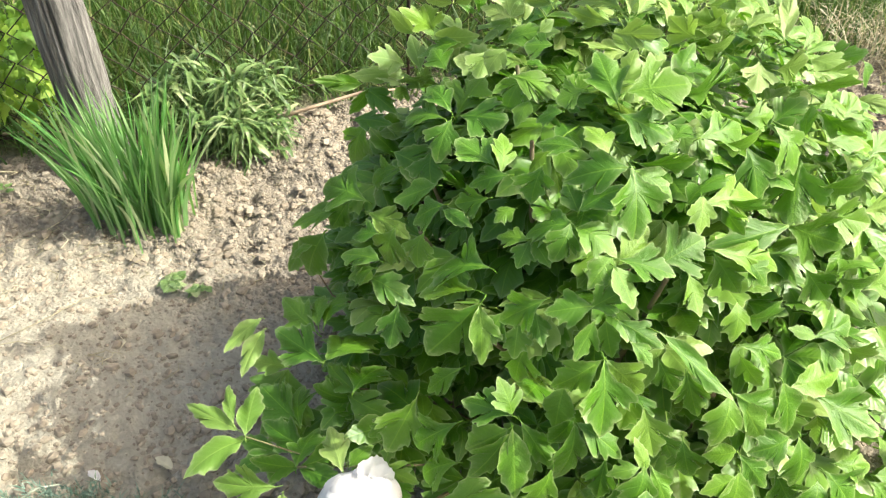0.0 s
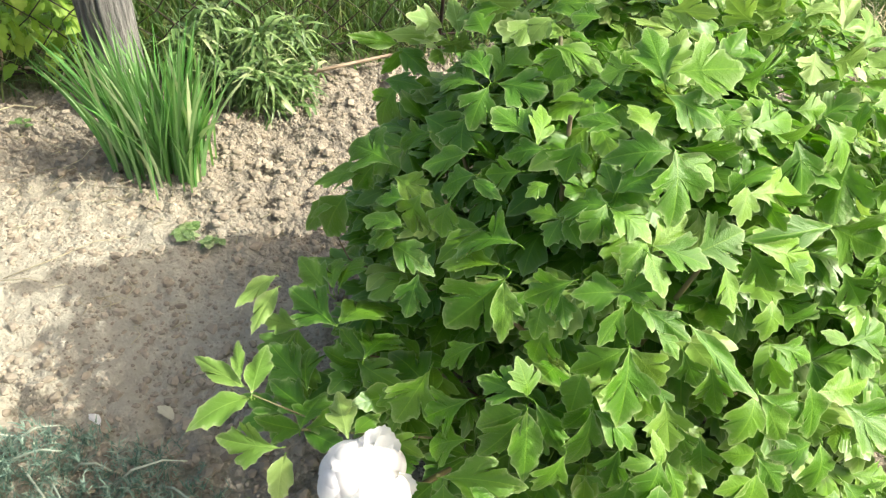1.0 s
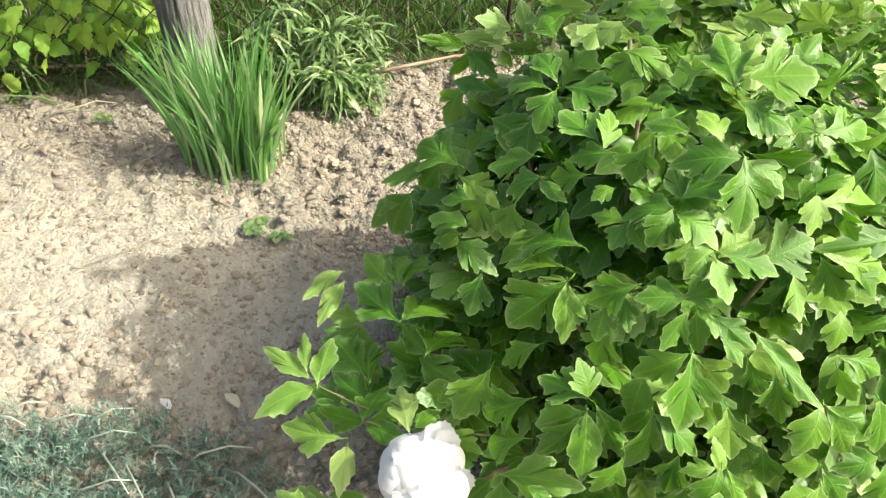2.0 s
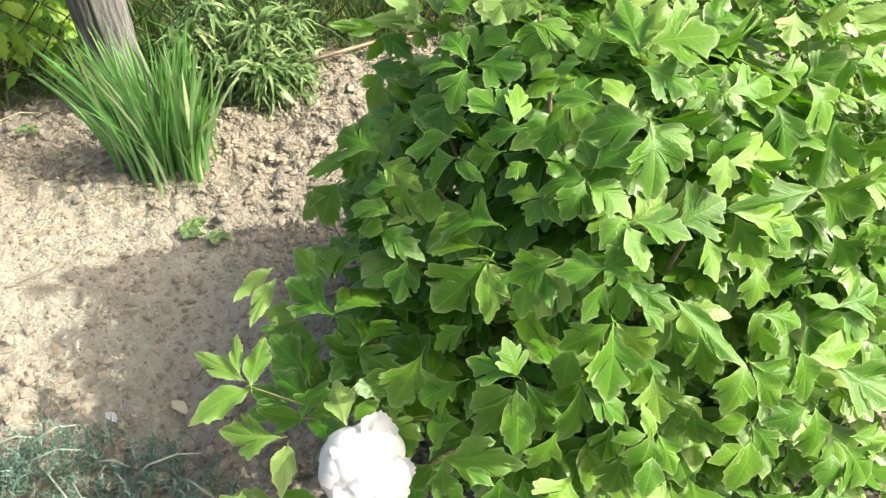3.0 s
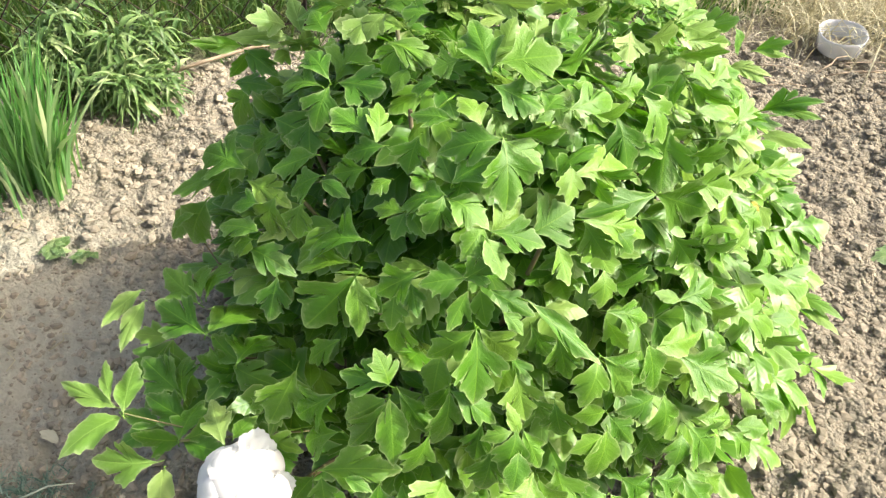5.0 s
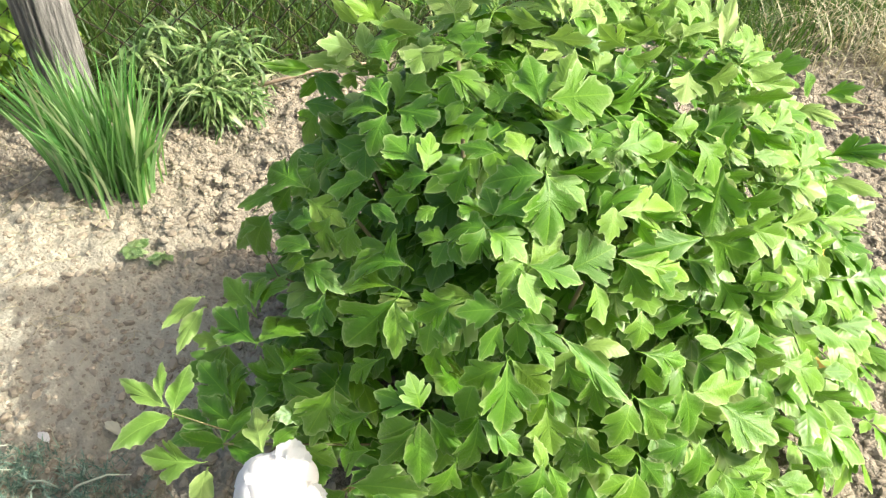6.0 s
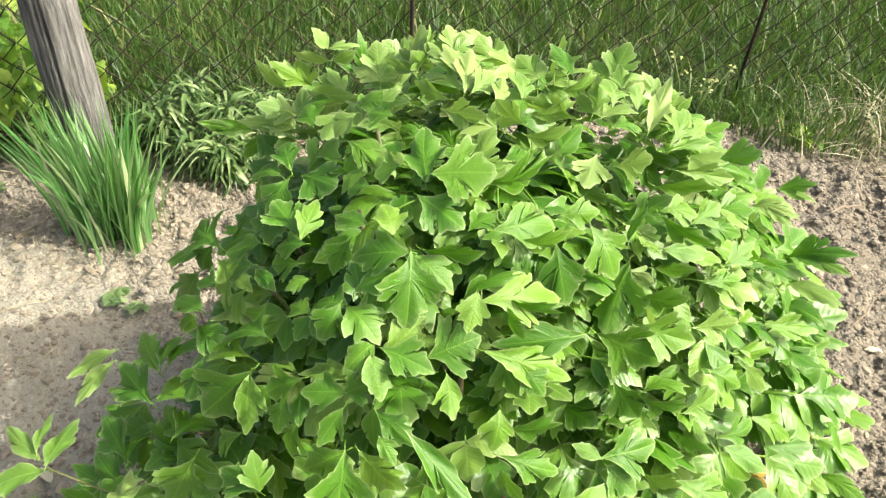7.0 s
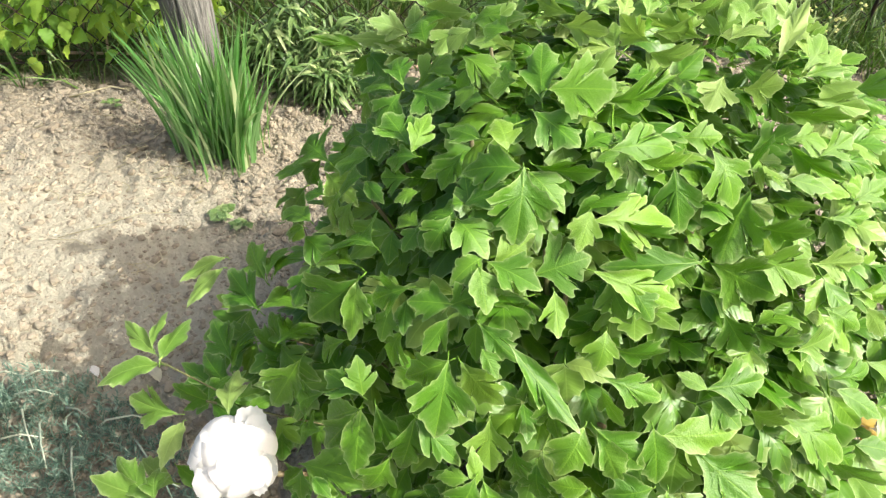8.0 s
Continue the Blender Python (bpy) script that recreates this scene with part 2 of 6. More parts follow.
def tube(points, radii, sides=6):
    """A tapering tube along points, closed at both ends."""
    pts = [Vector(p) for p in points]
    verts, faces = [], []
    for i, p in enumerate(pts):
        d = (pts[min(i + 1, len(pts) - 1)] - pts[max(i - 1, 0)]).normalized()
        a = d.cross(Vector((0.31, 0.17, 0.93)))
        a = (a if a.length > 1e-3 else d.cross(Vector((1, 0, 0)))).normalized()
        b = d.cross(a)
        r = radii[i] if hasattr(radii, "__len__") else radii
        for k in range(sides):
            t = 2 * math.pi * k / sides
            verts.append(p + r * (math.cos(t) * a + math.sin(t) * b))
    for i in range(len(pts) - 1):
        for k in range(sides):
            q, w = i * sides + k, i * sides + (k + 1) % sides
            faces.append((q, w, w + sides, q + sides))
    faces.append(tuple(range(sides))[::-1])
    faces.append(tuple(range((len(pts) - 1) * sides, len(pts) * sides)))
    return verts, faces


def blade(base, lean, height, width, droop, turn, segs=4, fold=0.15):
    """A grass-like blade: rises from base, leans along lean and bends over by droop."""
    base, lean = np.array(base, float), np.array(lean, float)
    side = np.array([math.cos(turn), math.sin(turn), 0.0])
    front = np.array([-side[1], side[0], 0.0])
    verts, faces, uvs = [], [], []
    for i in range(segs + 1):
        t = i / segs
        c = base + np.array([0, 0, height]) * (t - droop * t**3) + np.append(lean, 0) * (t**1.7)
        w = width * (0.75 + 0.6 * t - 1.35 * t**3) * 0.5
        if i == segs:
            verts.append(c)
            uvs.append((0.0, t))
        else:
            verts += [c - side * w + front * fold * w, c, c + side * w + front * fold * w]
            uvs += [(0.3, t), (0.0, t), (0.3, t)]
    for i in range(segs - 1):
        q = 3 * i
        faces += [(q, q + 1, q + 4, q + 3), (q + 1, q + 2, q + 5, q + 4)]
    q = 3 * (segs - 1)
    faces += [(q, q + 1, q + 3), (q + 1, q + 2, q + 3)]
    return verts, faces, uvs


def frame_of(place, along, up):
    """A pose whose y runs along and whose z is nearest to up."""
    y = Vector(along).normalized()
    z = Vector(up) - y * Vector(up).dot(y)
    z = z.normalized() if z.length > 1e-4 else y.orthogonal().normalized()
    x = y.cross(z)
    m = Matrix((x, y, z)).transposed().to_4x4()
    m.translation = Vector(place)
    return m


# ---- leaves of the peony ----
# half outlines of the leaflets: deeply lobed, slightly lobed, lobed on one side, plain
LOBED = [(0.0, 0.0), (0.04, 0.09), (0.10, 0.20), (0.20, 0.31), (0.32, 0.38), (0.43, 0.46), (0.52, 0.57), (0.48, 0.62), (0.44, 0.64), (0.46, 0.73), (0.38, 0.73), (0.29, 0.66),
         (0.21, 0.56), (0.185, 0.555), (0.21, 0.64), (0.27, 0.72), (0.32, 0.84), (0.25, 0.86), (0.20, 0.89), (0.14, 1.0), (0.05, 1.07), (0.0, 1.1)]
SHALLOW = [(0.0, 0.0), (0.05, 0.10), (0.13, 0.22), (0.23, 0.34), (0.32, 0.46), (0.39, 0.61), (0.33, 0.64), (0.26, 0.63), (0.23, 0.63), (0.25, 0.72), (0.27, 0.82), (0.19, 0.82), (0.14, 0.86), (0.10, 0.98), (0.04, 1.06), (0.0, 1.09)]
SIDED = [(0.0, 0.0), (0.06, 0.10), (0.17, 0.23), (0.29, 0.36), (0.37, 0.48), (0.42, 0.61), (0.33, 0.61), (0.24, 0.56), (0.19, 0.53), (0.22, 0.66), (0.26, 0.79), (0.17, 0.82), (0.09, 0.98), (0.0, 1.07)]
OVATE = [(0.0, 0.0), (0.05, 0.07), (0.14, 0.18), (0.22, 0.32), (0.265, 0.48), (0.255, 0.62), (0.19, 0.70), (0.19, 0.81), (0.12, 0.87), (0.07, 0.99), (0.0, 1.08)]


def smoothed(points, rng):
    """The half outline with a rounded point between each two, and a small tooth here and there."""
    out = []
    for i in range(len(points) - 1):
        p0, p1, p2, p3 = (points[max(0, min(len(points) - 1, i + k))] for k in (-1, 0, 1, 2))
        out.append(p1)
        out.append(tuple(0.5625 * (b + c) - 0.0625 * (a + d) + rng.uniform(-0.008, 0.01) for a, b, c, d in zip(p0, p1, p2, p3)))
    return out + [points[-1]]


def leaflet(right, left, length, rng, fold, droop, wave):
    """One leaflet from its two half outlines, with a creased midrib, drooping tip and wavy margin."""
    out = [(x, y) for x, y in right] + [(-x, y) for x, y in left[-2:0:-1]]
    out = [(x * rng.uniform(0.92, 1.08), y + rng.uniform(-0.015, 0.015) * (0 < i)) for i, (x, y) in enumerate(out)]
    n, c = len(out), (0.0, 0.40)
    ph, ph2, cup = rng.uniform(0, 6.3), rng.uniform(0, 6.3), rng.uniform(-0.1, 0.55)
    verts, uvs, faces = [], [], []
    for ring in (1.0, 0.68, 0.36):
        for x, y in out:
            px, py = c[0] + (x - c[0]) * ring, c[1] + (y - c[1]) * ring
            a = math.atan2(px, py - 0.15)
            z = fold * (abs(px) - 0.25 * abs(px) ** 2) - droop * py * py - 0.35 * droop * px * px
            z += wave * ring * math.hypot(px, py - 0.3) * (math.sin(3 * a * 2 + ph) + 0.6 * math.sin(11 * a + ph2))
            z += 0.05 * math.cos(a * 6.5) * math.hypot(px, py) * (abs(a) < 1.2) - cup * math.hypot(px, py - 0.35) ** 2
            verts.append((px * length, py * length, z * length))
            uvs.append((ring, px, py))
    verts.append((0, c[1] * length, (0.02 - droop * c[1] ** 2) * length))
    uvs.append((0, 0, c[1]))
    for r in range(2):
        for i in range(n):
            j = (i + 1) % n
            faces.append((r * n + i, r * n + j, (r + 1) * n + j, (r + 1) * n + i))
    for i in range(n):
        faces.append((2 * n + i, 2 * n + (i + 1) % n, 3 * n))
    return np.array(verts), faces, uvs


def turned(verts, m):
    m = np.array(m)
    return np.asarray(verts) @ m[:3, :3].T + m[:3, 3]


def compound_leaf(rng, size, kind):
    """A peony leaf: stalk and leaflets that meet at its end, along +y, upper side +z. Returns a Pile."""
    pile = Pile()
    fold, droop = rng.uniform(0.08, 0.42), rng.uniform(-0.05, 0.4)
    wave = rng.uniform(0.02, 0.06)
    stalk = 0.55 * size
    v, f = tube([(0, -stalk, -0.12 * size), (0, -0.5 * stalk, -0.03 * size), (0, 0, 0)], [0.022 * size, 0.018 * size, 0.016 * size], 5)
    pile.add(v, f)
    shapes = {"lobed": (LOBED, LOBED), "half": (SHALLOW, SHALLOW), "ovate": (OVATE, OVATE), "sided": (SIDED, OVATE)}
    top = shapes[rng.choice(("lobed", "lobed", "half")) if kind != "narrow" else rng.choice(("sided", "ovate"))]
    pile_add = [(top, 1.0, 0, 0.04)]
    for s in (1, -1):
        sh = shapes[rng.choice(("sided", "ovate", "half"))]
        sh = sh if s > 0 else sh[::-1]
        pile_add.append((sh, rng.uniform(0.72, 0.95), s * rng.uniform(42, 68), rng.uniform(-0.04, 0.02)))
    if kind == "wide":
        for s in (1, -1):
            pile_add.append((shapes["ovate"], rng.uniform(0.5, 0.65), s * rng.uniform(85, 110), -0.12))
    for sh, part_size, angle, start in pile_add:
        v, f, u = leaflet(*sh, size * part_size, rng, fold * rng.uniform(0.6, 1.3), droop * rng.uniform(0.6, 1.4) + 0.05 * abs(angle) / 60, wave)
        m = pose(0, start * size, 0, rng.uniform(-12, 8), rng.uniform(-18, 18), -angle)
        pile.add(turned(v, m), f, u)
    return pile


def single_leaflet(rng, kind):
    """One leaflet a metre long on a short stalk, to be scaled."""
    pile = Pile()
    shape = {"L": (LOBED, LOBED), "M": (SHALLOW, SHALLOW), "S": (SIDED, OVATE), "O": (OVATE, OVATE)}[kind]
    shape = [smoothed(half, rng) for half in shape]
    v, f, u = leaflet(*shape, 1.0, rng, rng.uniform(0.08, 0.36), rng.uniform(0.05, 0.42), rng.uniform(0.035, 0.08))
    pile.add(v, f, u)
    v, f = tube([(0, -0.09, -0.08), (0.005, -0.05, -0.03), (0, 0.02, 0)], [0.012, 0.012, 0.011], 5)
    pile.add(v, f)
    return pile


rng = random.Random(5)
LEAF_KINDS = ("full", "full", "wide", "narrow", "full", "full")
leaf_piles = [compound_leaf(rng, 0.1, LEAF_KINDS[i % 6]) for i in range(18)]
young_meshes = [p.mesh("young_leaf", M_YOUNG, True) for p in leaf_piles[:8]]
single_meshes = {}
for shape_kind in "LMSO":
    for n in range(6):
        pile = single_leaflet(rng, shape_kind)
        for tone, mat in (("g", M_PEONY), ("y", M_YOUNG)):
            single_meshes.setdefault(shape_kind + tone, []).append(pile.mesh("leaf", mat, True))
rust_mesh = leaf_piles[3].mesh("rusty_leaf", M_RUST, True)


# ---- ground ----
def value_noise(x, y, cell, seed):
    """Smooth random height over the plane, for arrays."""
    x, y = x / cell, y / cell
    ix, iy = np.floor(x).astype(np.int64), np.floor(y).astype(np.int64)
    fx, fy = x - ix, y - iy
    fx, fy = fx * fx * (3 - 2 * fx), fy * fy * (3 - 2 * fy)

    def h(a, b):
        n = (a * 374761393 + b * 668265263 + seed * 974711) & 0x7FFFFFFF
        n = ((n ^ (n >> 13)) * 1274126177) & 0x7FFFFFFF
        return ((n ^ (n >> 16)) & 0xFFFF) / 65535.0

    return (h(ix, iy) * (1 - fx) + h(ix + 1, iy) * fx) * (1 - fy) + (h(ix, iy + 1) * (1 - fx) + h(ix + 1, iy + 1) * fx) * fy


def tilled(x, y):
    """How loose the soil is: 1 in the tilled beds, little on the trodden patch in front."""
    x, y = np.asarray(x, float), np.asarray(y, float)
    trodden = np.clip(1.5 - np.hypot((x + 0.85) / 0.52, (y - 1.33) / 0.2), 0, 1)
    return np.clip(1 - 0.8 * trodden, 0.25, 1)


def soil_height(x, y):
    x, y = np.asarray(x, float), np.asarray(y, float)
    near = np.clip(np.minimum(np.minimum(x + 2.0, 2.58 - x), np.minimum(y - 0.41, 3.58 - y)) / 0.25, 0, 1)
    loose = tilled(x, y)
    z = 0.03 * (value_noise(x, y, 0.5, 3) - 0.5) + loose * (0.026 * (value_noise(x, y, 0.11, 5) - 0.5) + 0.028 * (value_noise(x, y, 0.045, 7) - 0.5) + 0.022 * (value_noise(x, y, 0.024, 8) - 0.5))
    z += (0.35 + 0.65 * loose) * 0.016 * (value_noise(x, y, 0.02, 9) - 0.5)
    return z * near


def make_ground():
    far = [4, 6, 9, 14, 25, 50, 110, 300]
    xs = np.concatenate([[-2 - f for f in far[::-1]], np.arange(-2.0, 2.6, 0.0095), [2.6 + f for f in far]])
    ys = np.concatenate([[0.4 - f for f in far[::-1]], np.arange(0.4, 3.6, 0.0095), [3.6 + f for f in far]])
    gx, gy = np.meshgrid(xs, ys)
    verts = np.stack([gx, gy, soil_height(gx, gy)], -1).reshape(-1, 3)
    nx, ny = len(xs), len(ys)
    q = (np.arange(ny - 1)[:, None] * nx + np.arange(nx - 1)).ravel()
    faces = np.stack([q, q + 1, q + nx + 1, q + nx], 1)
    me = bpy.data.meshes.new("ground")
    me.vertices.add(len(verts))
    me.vertices.foreach_set("co", verts.ravel())
    me.loops.add(faces.size)
    me.loops.foreach_set("vertex_index", faces.ravel())
    me.polygons.add(len(faces))
    me.polygons.foreach_set("loop_start", np.arange(0, faces.size, 4))
    me.polygons.foreach_set("use_smooth", np.ones(len(faces), dtype=bool))
    me.update(calc_edges=True)
    me.materials.append(M_SOIL)
    tagged(new("ground", me), "dry pale brown garden soil, crumbly and partly trodden", "soil", kind="structure")


make_ground()

FENCE_SLOPE = 0.64


def fence_y(x):
    return 2.82 + FENCE_SLOPE * x


# ---- loose clods ----
def lump(rng, r):
    """An angular clod of about 20 faces."""
    t = (1 + 5**0.5) / 2
    ico = np.array([(-1, t, 0), (1, t, 0), (-1, -t, 0), (1, -t, 0), (0, -1, t), (0, 1, t), (0, -1, -t), (0, 1, -t), (t, 0, -1), (t, 0, 1), (-t, 0, -1), (-t, 0, 1)]) / 1.9
    faces = [(0, 11, 5), (0, 5, 1), (0, 1, 7), (0, 7, 10), (0, 10, 11), (1, 5, 9), (5, 11, 4), (11, 10, 2), (10, 7, 6), (7, 1, 8),
             (3, 9, 4), (3, 4, 2), (3, 2, 6), (3, 6, 8), (3, 8, 9), (4, 9, 5), (2, 4, 11), (6, 2, 10), (8, 6, 7), (9, 8, 1)]
    v = ico * r * rng.uniform(0.7, 1.3, (12, 1)) * np.array([rng.uniform(0.8, 1.4), rng.uniform(0.8, 1.3), rng.uniform(0.55, 0.9)])
    a = rng.uniform(0, 6.28)
    c, s = math.cos(a), math.sin(a)
    return v @ np.array([[c, -s, 0], [s, c, 0], [0, 0, 1]]), faces


def make_clods():
    rn = np.random.default_rng(11)
    lumps = [lump(rn, 1.0) for _ in range(60)]
    dry, darker = Pile(), Pile()
    count = 0
    while count < 33000:
        x, y = rn.uniform(-1.9, 2.1), rn.uniform(0.55, 3.4)
        if y > fence_y(x) - 0.05 or (x > 0.75 and y > 2.95) or rn.uniform() > float(tilled(x, y)) * (0.35 + 1.3 * float(value_noise(np.array(x), np.array(y), 0.25, 21))):
            continue
        count += 1
        r = min((0.0022 + 0.0031 * rn.exponential()) * (0.6 + 0.4 * float(tilled(x, y))), 0.0125)
        v, f = lumps[rn.integers(60)]
        (darker if x + 0.15 * math.sin(7 * y) > 0.62 else dry).add(v * r + [x, y, float(soil_height(x, y)) + 0.1 * r], f)
    for _ in range(2600):
        x, y = rn.uniform(-1.3, -0.12), rn.uniform(0.9, 1.5)
        r = min(0.0018 + 0.0024 * rn.exponential(), 0.011)
        if rn.uniform() < -0.1 + 1.2 * float(value_noise(np.array(x), np.array(y), 0.16, 33)):
            v, f = lumps[rn.integers(60)]
            dry.add(v * r + [x, y, float(soil_height(x, y)) + 0.15 * r], f)
    tagged(new("soil_clods", dry.mesh("soil_clods", M_CLOD)), "small crumbly dry clods of pale brown soil", "soil clods", kind="stuff")
    tagged(new("soil_clods", darker.mesh("soil_clods", M_CLOD_DARK)), "small dark grey-brown clods of soil", "soil clods", kind="stuff")


make_clods()


# ---- wire fence with its wooden post ----
def make_fence():
    fence = thing("fence", (-1.15, fence_y(-1.15), 0), "rusty chain link wire fence on a grey weathered wooden post", "fence")
    along = Vector((1, FENCE_SLOPE, 0)).normalized()
    back = Vector((-along.y, along.x, 0))
    half_w, half_h, gauge = 0.0515, 0.046, 0.0023
    pile = Pile()
    for i in range(-16, 76):
        pts = []
        for k in range(0, 27):
            u = i * half_w + (half_w if (k + i) % 2 else 0)
            pts.append(along * (u + 0.006 * math.sin(3.1 * k + i)) + back * (0.004 * (1 if k % 2 else -1)) + Vector((0, 0, 0.03 + half_h * k + 0.006 * math.sin(i * 0.7 + k))))
        pile.add(*tube(pts, gauge, 5))
    part("wire_mesh", pile.mesh("wire_mesh", M_WIRE, True), fence, label="rusty brown chain link wire")
    v, f = tube([along * -0.9 + Vector((0, 0, 0.05)), along * 1.0 + Vector((0, 0, 0.065)), along * 3.9 + Vector((0, 0, 0.05))], 0.0028, 6)
    part("bottom_wire", mesh_of("bottom_wire", v, f, M_WIRE, True), fence)
    # the post, a split and weathered round pole
    sides, rings = 72, 40
    verts, faces = [], []
    rn = np.random.default_rng(4)
    ridge = 0.006 * rn.standard_normal(sides)
    for k in range(rings):
        z = -0.05 + 1.4 * k / (rings - 1)
        r0 = 0.064 - 0.006 * z
        for s in range(sides):
            a = 2 * math.pi * s / sides
            crack = -0.009 * math.exp(-(((a - 5.0 - 0.06 * math.sin(5 * z)) / 0.05) ** 2)) - 0.012 * math.exp(-(((a - 4.1 + 0.04 * math.sin(4 * z)) / 0.05) ** 2)) - 0.009 * math.exp(-(((a - 4.55) / 0.03) ** 2))
            r = r0 * (1 + 0.05 * math.sin(2 * a + 0.5) + 0.03 * math.sin(3 * a + z * 2)) + ridge[s] * 0.5 + crack + 0.0015 * math.sin(19 * z + 3 * a)
            verts.append((r * math.cos(a) - 0.03 * z, r * math.sin(a), z))
    for k in range(rings - 1):
        for s in range(sides):
            q, w = k * sides + s, k * sides + (s + 1) % sides
            faces.append((q, w, w + sides, q + sides))
    faces.append(tuple(range((rings - 1) * sides, rings * sides)))
    part("wooden_post", mesh_of("wooden_post", verts, faces, M_WOOD, True), fence, Matrix.Translation((0.07, -0.12, 0)), "grey weathered split wooden post")
    for d, lean, top in ((2.06, 0.05, 1.2), (0.92, 0.0, 1.2)):
        v, f = tube([along * d + back * -0.02 + Vector((0, 0, -0.03)), along * (d + lean) + back * -0.02 + Vector((0, 0, top))], 0.006, 8)
        part("iron_rod", mesh_of("iron_rod", v, f, M_WIRE, True), fence)


make_fence()


# ---- grass past the fence ----
def make_grass():
    rn = np.random.default_rng(3)
    pile = Pile()
    for _ in range(19000):
        x = rn.uniform(-2.4, 3.4)
        off = rn.beta(1.0, 1.5) * 2.6 - 0.06
        y = fence_y(x) + off * 1.18
        h = rn.uniform(0.10, 0.34) * (0.6 + 0.5 * min(1, off + 0.3))
        v, f, u = blade((x, y, -0.01), rn.normal(0, 0.09, 2), h, rn.uniform(0.004, 0.009), rn.uniform(0, 0.45), rn.uniform(0, 3.14), 3)
        pile.add(v, f, u)
    for _ in range(3600):
        x = rn.uniform(0.35, 2.2)
        y = fence_y(x) - rn.uniform(0, 1) ** 1.3 * (0.1 + 0.36 * min(1, max(0, (x - 0.4) / 0.5)))
        v, f, u = blade((x, y, -0.01), rn.normal(0, 0.06, 2), rn.uniform(0.05, 0.2), rn.uniform(0.004, 0.007), rn.uniform(0, 0.5), rn.uniform(0, 3.14), 3)
        pile.add(v, f, u)
    tagged(new("meadow_grass", pile.mesh("meadow_grass", M_GRASS)), "dense tall green meadow grass behind the wire fence", "grass", kind="stuff")
    pile = Pile()
    for _ in range(2000):
        x, y = rn.normal(1.46, 0.26), rn.normal(3.18, 0.14)
        v, f, u = blade((x, y, 0.0), rn.normal(0, 0.1, 2), rn.uniform(0.05, 0.22), rn.uniform(0.003, 0.006), rn.uniform(0.1, 0.7), rn.uniform(0, 3.14), 4)
        pile.add(v, f, u)
    tagged(new("dry_grass", pile.mesh("dry_grass", M_STRAW)), "tangled tuft of dry straw-coloured grass beside the bed", "dry grass", kind="stuff")


make_grass()


# ---- iris clump ----
def make_iris():
    clump = thing("iris_clump", (-0.865, 1.75, float(soil_height(-0.865, 1.75))), "clump of upright sword-shaped green iris leaves in dry soil", "iris plant")
    rn = np.random.default_rng(8)
    for i in range(240):
        bx, by = rn.uniform(-0.11, 0.11), rn.normal(0, 0.035)
        out = bx * rn.uniform(0.2, 1.3) + rn.normal(-0.012, 0.03) - (0.11 if i % 12 == 0 else 0)
        h = rn.uniform(0.2, 0.43)
        v, f, u = blade((bx, by, -0.01), (out, by * 0.6 + rn.normal(0, 0.04)), h, (rn.uniform(0.005, 0.0105) if i % 6 else rn.uniform(0.013, 0.017)), max(0, rn.normal(0.04, 0.06)), rn.normal(0.2, 0.6), 6)
        part("leaf", mesh_of("iris_leaf", v, f, M_IRIS, True, u), clump)


make_iris()


# ---- the peony bush ----
BUSH = Vector((0.21, 1.41, 0.0))


def dome(z):
    """Half widths of the bush at a height."""
    k = math.sqrt(max(0.0, 1 - ((max(z, 0.24) + 0.712) / 1.558) ** 2))
    return 0.696 * k, 0.805 * k


def dome_normal(p):
    return Vector((p.x / 0.696**2, p.y / 0.805**2, (p.z + 0.712) / 1.558**2)).normalized()


def drawn_in(p):
    """The bush is flatter at its back on the side of the irises."""
    p = Vector(p)
    if p.y > 0:
        t = min(1.0, max(0.0, (p.x + 0.1) / 0.32))
        p.y *= 0.48 + 0.52 * t * t * (3 - 2 * t)
    return p


def add_pile(target, source, m):
    target.add(turned(np.concatenate(source.v), m), source.f, np.concatenate(source.u))


pick = random.Random(77)


def leaflet_at(bush, kind, base, tip, face, spread):
    """A single leaflet from base to tip, its upper side towards face, spread times its usual width."""
    b, t = Vector(base) - BUSH, Vector(tip) - BUSH
    length = (t - b).length
    m = frame_of(b, t - b, face) @ Matrix.Diagonal((length * pick.choice((-1, 1)) * spread, length, length, 1))
    part("leaf", pick.choice(single_meshes[kind]), bush, m)


